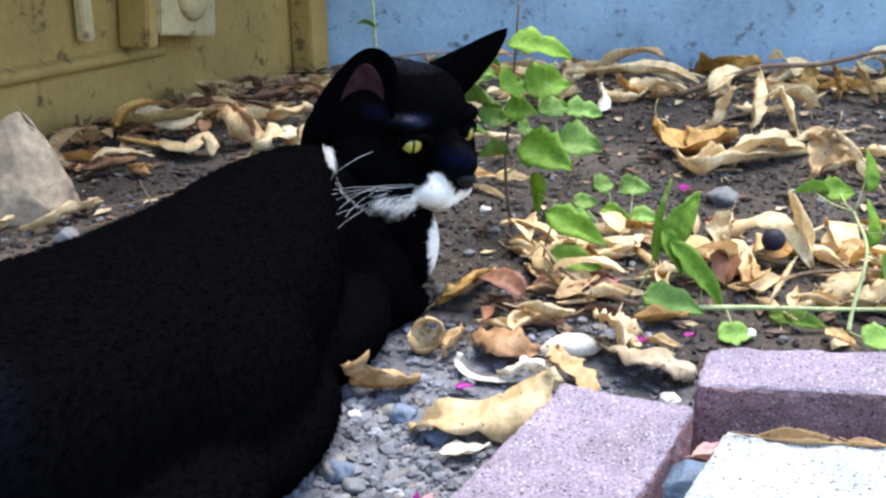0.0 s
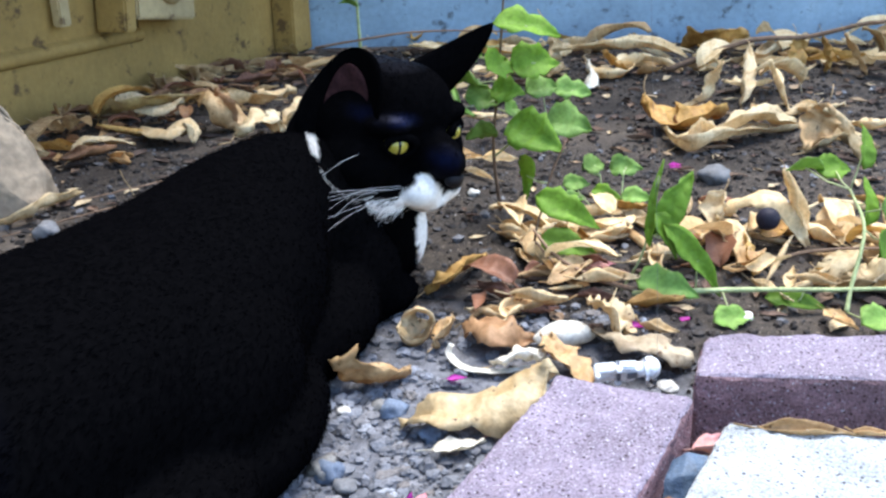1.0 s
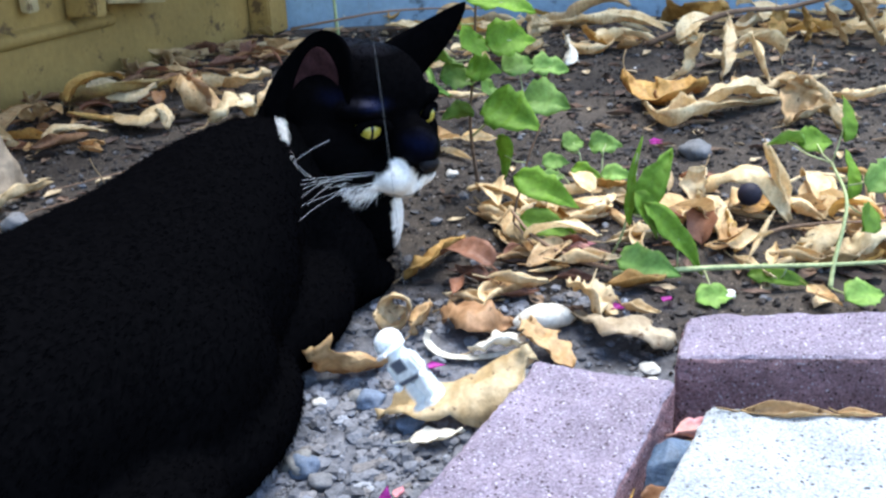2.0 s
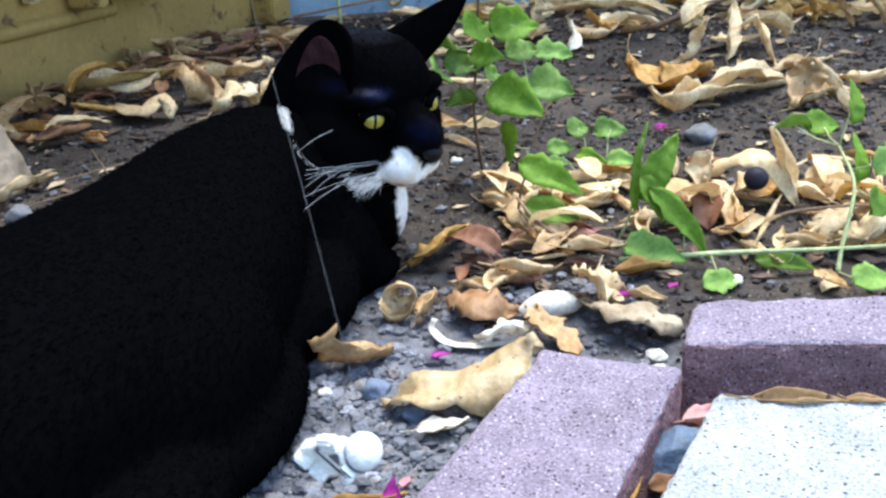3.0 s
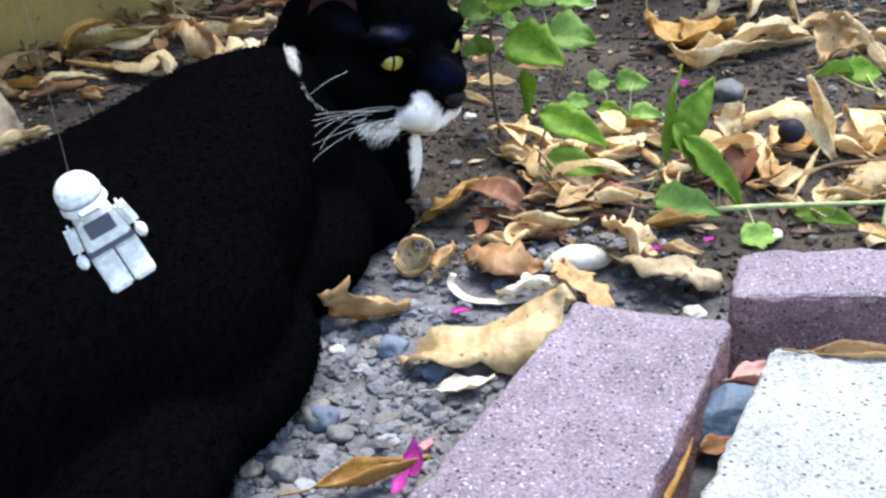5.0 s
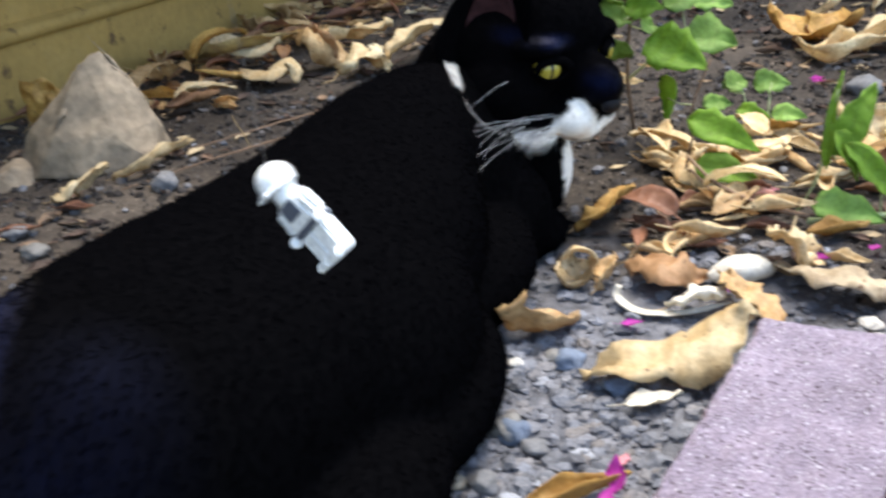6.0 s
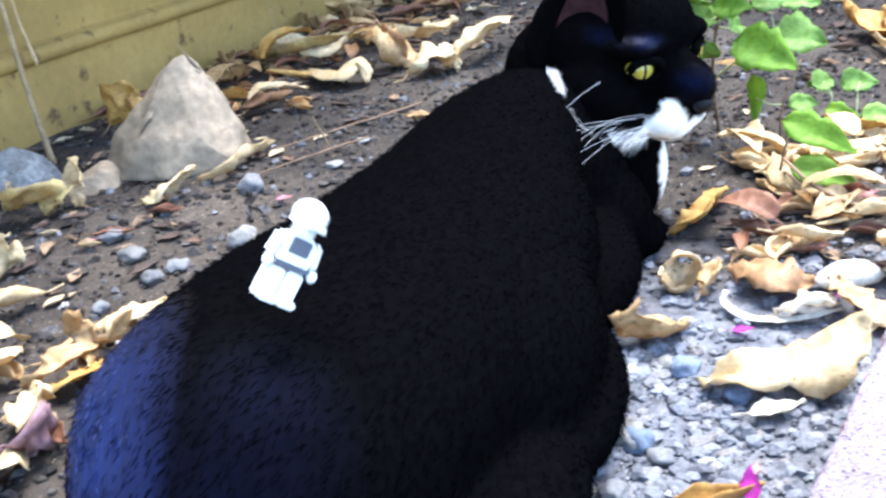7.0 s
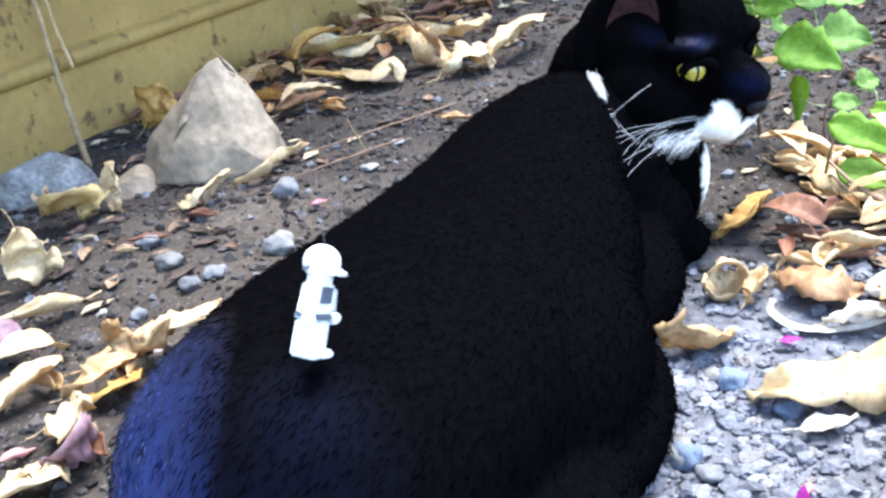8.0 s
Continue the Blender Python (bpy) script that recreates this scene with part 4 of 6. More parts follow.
def husk(x, y, yaw):
    """A dry white seed husk: a long closed shell with a sunken seam along it."""
    bm = bmesh.new()
    ellipsoid(bm, (0, 0, 0), (0.026, 0.0125, 0.0105), seg=40)
    for v in bm.verts:
        seam = math.exp(-((v.co.y - 0.002 + 0.1 * v.co.x) / 0.0022) ** 2) * (v.co.z > 0)
        v.co.z -= 0.0030 * seam
        v.co *= 1 + 0.10 * noise.noise(v.co * 130) + 0.04 * noise.noise(v.co * 420)
        v.co.z -= 14.0 * v.co.x ** 2 * 0.3
    ob = linked("seed_husk", bm, LEAF["white"])
    ob.matrix_world = pose(x, y, gz(x, y) + 0.0105, 0, 0, yaw)
    tagged(ob, "bleached white seed husk among dry leaves", "husk")


def petal(hue, x, y, z, yaw, length, tilt=0):
    verts, faces = leaf_mesh("cup", 900 + int(1000 * length))
    me = pydata("petal", [(v.x * length, v.y * length * 0.9, v.z * length * 0.5) for v in verts], faces)
    ob = linked("petal", me, PETAL[hue])
    ob.matrix_world = pose(x, y, gz(x, y) + z * 0.6, 0, -tilt, yaw)
    tagged(ob, {"magenta": "crumpled magenta flower petal", "purple": "purple flower petal on the grit", "pinkish": "faded pink flower petal"}[hue], "petal", "fallen petals")


# dry leaves that lie where the wind left them
dry_leaf("rag", "white", 0.077, 0.612, 0.004, 18, 0.033, 0.5, 0, 0)
dry_leaf("cup", "ochre", 0.028, 0.527, 0.004, 23, 0.056, 0.4, 0, 0)
dry_leaf("roll", "pale", 0.238, 1.078, 0.004, 25, 0.089, 0.3, 0, 0)
dry_leaf("cup", "pale", 0.227, 1.018, 0.008, 23, 0.050, 0.5, 0, 0)
dry_leaf("roll", "pale", 0.272, 0.960, 0.004, 20, 0.068, 0.25, 0, 0)
dry_leaf("cup", "tan", 0.136, 1.018, 0.004, -38, 0.054, 0.4, 0, 0)
dry_leaf("cup", "red", 0.130, 0.867, 0.004, -41, 0.035, 0.6, 0, 0)
dry_leaf("cup", "pink", 0.212, 0.929, 0.004, -38, 0.028, 0.6, 0, 0)
dry_leaf("cup", "red", 0.150, 0.934, 0.004, 37, 0.031, 0.7, 0, 0)
dry_leaf("cup", "ochre", 0.248, 0.841, 0.004, 15, 0.049, 0.5, 0, 0)
dry_leaf("cup", "pale", 0.242, 0.792, 0.004, -28, 0.030, 0.6, 0, 0)
dry_leaf("cup", "red", 0.148, 0.843, 0.004, 18, 0.029, 0.6, 0, 0)
dry_leaf("cup", "tan", 0.357, 0.940, 0.012, 46, 0.050, 0.6, 0, 0)
dry_leaf("roll", "pale", 0.396, 0.889, 0.012, 29, 0.047, 0.4, 0, 0)
dry_leaf("roll", "pale", 0.382, 0.932, 0.022, 59, 0.080, 0.35, 12, 0)
dry_leaf("cup", "brown", 0.304, 0.932, 0.004, -8, 0.028, 0.6, 0, 0)
dry_leaf("cup", "cream", -0.180, 2.745, 0.012, 81, 0.107, 0.5, 0, 0)
dry_leaf("cup", "cream", -0.114, 2.805, 0.012, 80, 0.109, 0.5, 0, 0)
dry_leaf("cup", "ochre", -0.056, 2.700, 0.012, 72, 0.111, 0.5, 0, 0)
dry_leaf("roll", "cream", 0.104, 1.434, 0.004, 18, 0.054, 0.3, 0, 0)
dry_leaf("cup", "tan", 0.238, 2.801, 0.004, 46, 0.083, 0.5, 0, 0)
dry_leaf("cup", "yellow", -0.362, 2.474, 0.022, -63, 0.093, 0.45, 0, 0)
dry_leaf("roll", "pale", -0.343, 2.323, 0.012, 62, 0.170, 0.25, 0, 0)
dry_leaf("twist", "brown", -0.485, 1.441, 0.012, 58, 0.089, 0.45, 0, 0)
dry_leaf("cup", "tan", -0.426, 1.414, 0.004, -36, 0.043, 0.6, 0, 0)
dry_leaf("rag", "tan", -0.245, 1.356, 0.004, -15, 0.041, 0.5, 0, 0)
dry_leaf("cup", "grey", -0.588, 0.920, 0.004, 45, 0.025, 0.5, 0, 0)
dry_leaf("cup", "pink", -0.441, 0.595, 0.004, 35, 0.021, 0.6, 0, 0)
dry_leaf("cup", "red", -0.388, 0.603, 0.004, -37, 0.030, 0.7, 0, 0)
dry_leaf("cup", "pale", -0.519, 0.931, 0.004, 10, 0.022, 0.6, 0, 0)
dry_leaf("cup", "red", -0.504, 0.954, 0.004, 13, 0.040, 0.4, 0, 0)
dry_leaf("cup", "red", -0.478, 1.028, 0.004, 3, 0.035, 0.5, 0, 0)
dry_leaf("roll", "ochre", 0.174, 0.487, 0.037, 65, 0.057, 0.28, 0, 0)
dry_leaf("rag", "brown", 0.203, 0.518, 0.027, 25, 0.026, 0.6, 0, 0)
dry_leaf("rag", "pink", 0.241, 0.583, 0.032, 23, 0.034, 0.7, 0, 0)
dry_leaf("cup", "pale", 0.228, 0.573, 0.027, 40, 0.017, 0.7, 0, 0)
dry_leaf("cup", "tan", 0.285, 0.554, 0.068, -8, 0.053, 0.3, 0, 10)
dry_leaf("cup", "tan", 0.320, 0.549, 0.068, -10, 0.022, 0.4, 0, 0)
dry_leaf("cup", "pink", 0.110, 0.639, 0.004, 45, 0.024, 0.5, 0, 0)
# curled leaves with a bent spine
ribbon_leaf("pale", [(0.038, 0.649, 0.004), (0.063, 0.644, 0.022), (0.098, 0.645, 0.026), (0.123, 0.651, 0.034), (0.142, 0.654, 0.046)], 0.062, -0.9, (8, -10), (0.55, 0.45))
ribbon_leaf("tan", [(-0.013, 0.693, 0.034), (-0.003, 0.695, 0.016), (0.012, 0.706, 0.008), (0.038, 0.729, 0.004)], 0.046, 0.8, (65, 10), (0.75, 0.05))
ribbon_leaf("russet", [(0.079, 0.816, 0.006), (0.098, 0.795, 0.018), (0.116, 0.778, 0.020), (0.138, 0.787, 0.004)], 0.052, -1.0, (0, 5), (0.3, 0.2))
ribbon_leaf("tan", [(0.053, 0.784, 0.004), (0.061, 0.789, 0.014), (0.070, 0.810, 0.020)], 0.028, 0.8, (30, 20), (0.3, 0.15))
ribbon_leaf("white", [(0.069, 0.766, 0.014), (0.067, 0.760, 0.006), (0.079, 0.743, 0.003), (0.101, 0.736, 0.003), (0.128, 0.738, 0.004), (0.148, 0.745, 0.006)], 0.01, 0.5, (55, 40), (0.5, 0.5))
ribbon_leaf("white", [(0.102, 0.746, 0.003), (0.121, 0.742, 0.012), (0.145, 0.751, 0.008)], 0.03, 0.8, (20, -15), (0.4, 0.5))
husk(0.163, 0.788, 12)
ribbon_leaf("tan", [(0.144, 0.768, 0.022), (0.158, 0.746, 0.014), (0.178, 0.720, 0.003)], 0.034, 0.5, (20, 0), (0.55, 0.1))
ribbon_leaf("pale", [(0.186, 0.804, 0.026), (0.201, 0.796, 0.020), (0.221, 0.800, 0.003)], 0.056, 0.5, (25, -5), (0.7, 0.4))
ribbon_leaf("grey", [(0.187, 0.789, 0.004), (0.213, 0.758, 0.014), (0.236, 0.736, 0.016), (0.259, 0.734, 0.003)], 0.046, -0.8, (0, 10), (0.25, 0.1))
ribbon_leaf("ochre", [(0.041, 0.902, 0.004), (0.070, 0.915, 0.018), (0.101, 0.983, 0.012)], 0.036, 0.9, (10, 20), (0.08, 0.05))
ribbon_leaf("pale", [(0.119, 1.069, 0.004), (0.152, 0.992, 0.014), (0.184, 0.935, 0.010), (0.205, 0.912, 0.004)], 0.04, -0.9, (0, 15), (0.08, 0.05))
ribbon_leaf("cream", [(0.206, 1.072, 0.006), (0.235, 1.056, 0.018), (0.269, 1.088, 0.012)], 0.03, -1.0, (0, 0), (0.08, 0.05))
ribbon_leaf("pale", [(0.214, 1.036, 0.005), (0.236, 1.021, 0.014), (0.257, 1.061, 0.008)], 0.028, 0.8, (0, 0), (0.08, 0.05))
ribbon_leaf("red", [(0.171, 0.944, 0.004), (0.198, 0.944, 0.012), (0.221, 0.953, 0.004)], 0.03, 0.9, (0, 0), (0.08, 0.05))
ribbon_leaf("ochre", [(0.368, 1.635, 0.050), (0.376, 1.616, 0.024), (0.410, 1.577, 0.010), (0.464, 1.600, 0.020), (0.512, 1.685, 0.008)], 0.075, 1.2, (20, -10), (0.2, 0.2))
ribbon_leaf("cream", [(0.387, 1.567, 0.012), (0.399, 1.438, 0.008), (0.448, 1.456, 0.014), (0.505, 1.503, 0.012), (0.602, 1.565, 0.006)], 0.05, 1.0, (60, -30), (0.1, 0.2))
ribbon_leaf("cream", [(0.521, 1.761, 0.085), (0.517, 1.779, 0.055), (0.505, 1.782, 0.022), (0.461, 1.783, 0.005)], 0.042, 1.2, (10, 60), (0.3, 0.1))
ribbon_leaf("cream", [(0.604, 1.895, 0.090), (0.577, 1.812, 0.055), (0.558, 1.758, 0.004)], 0.045, 1.3, (50, 70), (0.1, 0.35))
ribbon_leaf("cream", [(0.593, 1.808, 0.060), (0.623, 1.815, 0.066), (0.618, 1.745, 0.040), (0.623, 1.688, 0.004)], 0.036, 1.2, (20, 60), (0.4, 0.1))
ribbon_leaf("tan", [(0.598, 1.445, 0.068), (0.588, 1.444, 0.040), (0.564, 1.420, 0.004)], 0.062, 0.9, (60, 50), (0.1, 0.4))
ribbon_leaf("cream", [(0.590, 1.440, 0.066), (0.619, 1.439, 0.040), (0.627, 1.398, 0.014), (0.637, 1.353, 0.004)], 0.034, 1.2, (30, 10), (0.08, 0.05))
ribbon_leaf("cream", [(0.688, 1.612, 0.010), (0.698, 1.526, 0.022), (0.796, 1.613, 0.012)], 0.036, 1.3, (0, 0), (0.08, 0.05))
ribbon_leaf("cream", [(0.630, 1.716, 0.004), (0.664, 1.650, 0.016), (0.730, 1.730, 0.010)], 0.024, 1.4, (0, 0), (0.08, 0.05))
ribbon_leaf("pale", [(0.252, 2.126, 0.080), (0.258, 2.118, 0.040), (0.252, 2.145, 0.004)], 0.11, 0.6, (60, 60), (0.3, 0.4))
ribbon_leaf("cream", [(0.312, 2.418, 0.020), (0.406, 2.361, 0.030), (0.506, 2.408, 0.026), (0.581, 2.317, 0.010)], 0.05, 1.4, (20, -20), (0.08, 0.05))
ribbon_leaf("cream", [(0.333, 2.230, 0.030), (0.353, 2.089, 0.010), (0.403, 2.109, 0.010), (0.440, 2.224, 0.035)], 0.046, 1.2, (40, 10), (0.08, 0.05))
ribbon_leaf("ochre", [(0.373, 2.203, 0.040), (0.389, 2.143, 0.024), (0.419, 2.177, 0.006)], 0.05, 0.9, (50, 40), (0.3, 0.2))
ribbon_leaf("cream", [(0.410, 2.204, 0.024), (0.464, 2.196, 0.026), (0.541, 2.168, 0.006)], 0.04, 1.5, (0, 20), (0.08, 0.05))
ribbon_leaf("ochre", [(0.605, 2.512, 0.012), (0.654, 2.406, 0.040), (0.747, 2.430, 0.050)], 0.08, 0.7, (35, 20), (0.05, 0.15))
ribbon_leaf("white", [(0.327, 2.120, 0.020), (0.327, 2.039, 0.012), (0.310, 1.945, 0.004)], 0.05, 0.8, (60, 60), (0.4, 0.4))
ribbon_leaf("cream", [(0.353, 1.080, 0.012), (0.365, 1.068, 0.036), (0.387, 1.050, 0.052), (0.407, 1.031, 0.052), (0.423, 1.019, 0.034), (0.434, 1.011, 0.006)], 0.042, -1.0, (0, -25), (0.1, 0.2))
ribbon_leaf("cream", [(0.410, 1.029, 0.085), (0.417, 1.028, 0.060), (0.432, 1.029, 0.026), (0.439, 1.031, 0.008)], 0.026, 1.2, (60, 50), (0.15, 0.2))
ribbon_leaf("cream", [(0.360, 1.069, 0.050), (0.351, 1.066, 0.034), (0.347, 1.053, 0.008)], 0.032, 1.2, (30, 60), (0.3, 0.2))
ribbon_leaf("pale", [(0.319, 0.990, 0.008), (0.340, 0.991, 0.024), (0.350, 0.954, 0.004)], 0.05, 0.7, (30, 20), (0.3, 0.2))
ribbon_leaf("ochre", [(0.363, 0.992, 0.022), (0.360, 0.956, 0.012), (0.354, 0.923, 0.004)], 0.03, 0.8, (50, 50), (0.3, 0.3))
ribbon_leaf("cream", [(0.409, 0.927, 0.004), (0.433, 0.931, 0.026), (0.481, 0.982, 0.022)], 0.042, -0.9, (10, 0), (0.08, 0.05))
ribbon_leaf("cream", [(0.246, 0.971, 0.005), (0.274, 0.955, 0.016), (0.310, 0.981, 0.008)], 0.026, 1.4, (0, 0), (0.08, 0.05))
ribbon_leaf("cream", [(0.447, 0.922, 0.005), (0.471, 0.920, 0.022), (0.525, 0.973, 0.016)], 0.045, -0.8, (0, 0), (0.08, 0.05))
ribbon_leaf("pale", [(0.421, 0.908, 0.004), (0.447, 0.898, 0.014), (0.504, 0.950, 0.010)], 0.036, 1.0, (0, 0), (0.08, 0.05))
ribbon_leaf("yellow", [(-0.575, 1.729, 0.016), (-0.527, 1.697, 0.030), (-0.473, 1.687, 0.040), (-0.419, 1.770, 0.040)], 0.055, 1.0, (15, 0), (0.2, 0.05))
ribbon_leaf("cream", [(-0.536, 1.721, 0.036), (-0.465, 1.693, 0.036), (-0.422, 1.735, 0.040)], 0.045, -0.9, (0, 0), (0.08, 0.05))
ribbon_leaf("pale", [(-0.472, 1.638, 0.008), (-0.409, 1.561, 0.022), (-0.358, 1.559, 0.032), (-0.356, 1.544, 0.004)], 0.06, -0.8, (0, -20), (0.1, 0.3))
ribbon_leaf("tan", [(-0.376, 1.677, 0.052), (-0.328, 1.619, 0.060), (-0.303, 1.633, 0.022), (-0.286, 1.625, 0.004)], 0.075, -0.9, (10, -10), (0.3, 0.1))
ribbon_leaf("russet", [(-0.343, 1.646, 0.070), (-0.327, 1.635, 0.040), (-0.327, 1.655, 0.006)], 0.07, 0.8, (60, 50), (0.2, 0.3))
ribbon_leaf("cream", [(-0.291, 1.556, 0.004), (-0.264, 1.566, 0.036), (-0.233, 1.594, 0.030), (-0.215, 1.564, 0.004)], 0.085, -0.7, (0, 0), (0.3, 0.3))
ribbon_leaf("cream", [(-0.220, 1.602, 0.020), (-0.188, 1.640, 0.044), (-0.140, 1.791, 0.040)], 0.055, 1.0, (20, 0), (0.08, 0.05))
ribbon_leaf("pale", [(-0.303, 1.719, 0.036), (-0.264, 1.708, 0.044), (-0.244, 1.853, 0.030)], 0.05, 1.2, (0, 0), (0.08, 0.05))
ribbon_leaf("pale", [(-0.518, 1.443, 0.004), (-0.501, 1.498, 0.020), (-0.448, 1.540, 0.006)], 0.034, 1.0, (30, -20), (0.08, 0.05))
ribbon_leaf("tan", [(-0.450, 1.436, 0.004), (-0.431, 1.425, 0.014), (-0.425, 1.451, 0.006)], 0.03, 0.8, (0, 0), (0.5, 0.4))
ribbon_leaf("ochre", [(-0.688, 1.353, 0.020), (-0.655, 1.335, 0.052), (-0.633, 1.351, 0.060)], 0.07, 0.8, (60, 60), (0.3, 0.3))
ribbon_leaf("cream", [(-0.516, 1.055, 0.004), (-0.495, 1.057, 0.020), (-0.464, 1.092, 0.032)], 0.04, -1.2, (0, 20), (0.35, 0.25))
ribbon_leaf("pale", [(-0.589, 1.057, 0.004), (-0.592, 1.066, 0.030), (-0.591, 1.068, 0.058)], 0.038, 1.2, (50, 50), (0.25, 0.4))
ribbon_leaf("pale", [(-0.475, 1.118, 0.004), (-0.435, 1.121, 0.014), (-0.428, 1.167, 0.016), (-0.416, 1.239, 0.010)], 0.03, 1.2, (20, 50), (0.08, 0.05))
ribbon_leaf("yellow", [(-0.673, 1.044, 0.005), (-0.628, 1.019, 0.026), (-0.607, 1.037, 0.020), (-0.616, 1.024, 0.003)], 0.055, 0.8, (20, 0), (0.3, 0.2))
ribbon_leaf("pale", [(-0.595, 0.879, 0.050), (-0.590, 0.879, 0.020), (-0.565, 0.889, 0.003)], 0.052, 1.0, (50, 10), (0.05, 0.3))
ribbon_leaf("tan", [(-0.426, 0.716, 0.044), (-0.430, 0.732, 0.020), (-0.414, 0.730, 0.003)], 0.022, 1.2, (40, 20), (0.08, 0.05))
ribbon_leaf("pale", [(-0.430, 0.754, 0.012), (-0.391, 0.746, 0.030), (-0.364, 0.788, 0.022)], 0.038, -0.9, (0, 15), (0.08, 0.05))
ribbon_leaf("tan", [(-0.418, 0.727, 0.006), (-0.389, 0.726, 0.022), (-0.400, 0.759, 0.018)], 0.034, 1.0, (20, 0), (0.08, 0.05))
ribbon_leaf("pale", [(-0.496, 0.646, 0.006), (-0.476, 0.667, 0.020), (-0.466, 0.707, 0.018)], 0.03, 1.2, (0, 0), (0.08, 0.05))
ribbon_leaf("tan", [(-0.452, 0.674, 0.006), (-0.424, 0.681, 0.020), (-0.409, 0.720, 0.016)], 0.034, 1.2, (10, -20), (0.08, 0.05))
ribbon_leaf("ochre", [(-0.433, 0.672, 0.004), (-0.408, 0.668, 0.022), (-0.401, 0.704, 0.010)], 0.03, -0.9, (0, 0), (0.08, 0.05))
ribbon_leaf("cream", [(-0.432, 0.622, 0.010), (-0.406, 0.617, 0.028), (-0.402, 0.625, 0.003)], 0.05, -0.7, (0, 10), (0.3, 0.4))
ribbon_leaf("cream", [(-0.440, 0.569, 0.004), (-0.408, 0.558, 0.022), (-0.404, 0.584, 0.012)], 0.05, -0.8, (0, 10), (0.3, 0.2))
ribbon_leaf("mauve", [(-0.406, 0.587, 0.004), (-0.387, 0.585, 0.018), (-0.394, 0.613, 0.012)], 0.05, 0.7, (10, 10), (0.4, 0.4))
ribbon_leaf("cream", [(0.452, 1.500, 0.012), (0.505, 1.520, 0.030), (0.555, 1.550, 0.022), (0.605, 1.600, 0.006)], 0.065, 0.8, (30, -40), (0.25, 0.2))
ribbon_leaf("cream", [(0.395, 1.480, 0.006), (0.430, 1.500, 0.022), (0.470, 1.490, 0.010)], 0.055, 0.9, (20, 40), (0.2, 0.3))
ribbon_leaf("pale", [(0.560, 1.420, 0.006), (0.610, 1.440, 0.024), (0.670, 1.430, 0.010)], 0.050, 1.0, (20, -20), (0.2, 0.2))
curl = [(0.040 + (0.0165 - 0.0012 * k) * math.cos(0.8 * k + 3.4), 0.794 + 0.001 * k, 0.017 + (0.0165 - 0.0012 * k) * math.sin(0.8 * k + 3.4)) for k in range(12)]
ribbon_leaf("pale", curl, 0.028, 0.25, (0, 0), (0.9, 0.7))
petal("magenta", 0.074, 0.718, 0.008, 10, 0.016, 0)
petal("purple", 0.150, 0.767, 0.008, 60, 0.01, 0)
petal("magenta", 0.224, 0.798, 0.008, 0, 0.018, 0)
petal("magenta", 0.268, 0.813, 0.008, 50, 0.013, 0)
petal("pinkish", 0.117, 0.653, 0.008, 20, 0.018, 0)
petal("magenta", 0.049, 0.537, 0.018, 80, 0.020, 50)
petal("magenta", 0.043, 0.518, 0.016, 50, 0.016, 25)
petal("pinkish", -0.353, 1.051, 0.008, 30, 0.018, 0)
petal("pinkish", 0.055, 0.558, 0.008, 70, 0.012, 0)
petal("magenta", 0.365, 1.351, 0.008, 10, 0.02, 0)
petal("purple", -0.038, 0.500, 0.008, 15, 0.028, 0)
petal("pinkish", 0.217, 0.946, 0.008, 0, 0.02, 0)
petal("pinkish", -0.523, 0.937, 0.008, 20, 0.016, 0)
petal("magenta", 0.362, 1.337, 0.008, 10, 0.018, 0)
pebble("blue_grey", -0.009, 0.592, 0.0197, 0.7)
pebble("blue_grey", 0.059, 0.635, 0.0173, 0.7)
pebble("blue_grey", 0.028, 0.672, 0.0202, 0.6)
pebble("grey", -0.023, 0.543, 0.0153, 0.7)
pebble("grey", 0.005, 0.576, 0.0144, 0.7)
pebble("buff", -0.040, 0.545, 0.0124, 0.7)
pebble("white", -0.007, 0.669, 0.0095, 0.7)
pebble("grey", -0.401, 1.088, 0.0269, 0.9)
pebble("pale_grey", -0.369, 0.948, 0.0293, 0.8)
pebble("pale_grey", -0.468, 0.914, 0.0256, 0.5)
pebble("grey", -0.426, 0.860, 0.0186, 0.7)
pebble("grey", -0.506, 0.953, 0.0209, 0.6)
pebble("grey", -0.409, 0.882, 0.0216, 0.5)
pebble("grey", -0.333, 0.885, 0.0157, 0.7)
pebble("grey", 0.197, 1.078, 0.0006, 0.7)
pebble("grey", 0.405, 1.291, 0.0390, 0.7)
pebble("white", 0.087, 1.246, 0.0132, 0.7)
pebble("pale_grey", -0.010, 0.594, 0.0216, 0.7)
pebble("pale_grey", -0.325, 1.167, 0.0201, 0.4)
pebble("pale_grey", -0.310, 1.268, 0.0181, 0.4)
pebble("white", 0.320, 0.832, 0.0188, 0.4)
pebble("white", 0.234, 0.710, 0.0159, 0.4)
pebble("white", 0.232, 0.691, 0.0132, 0.4)
pebble("grey", -0.457, 0.814, 0.0156, 0.7)
pebble("pale_grey", 0.020, 0.677, 0.0156, 0.5)



BED = ([], [], [])
BED_HUES = ("cream", "pale", "tan", "ochre", "brown", "red", "grey", "mauve")


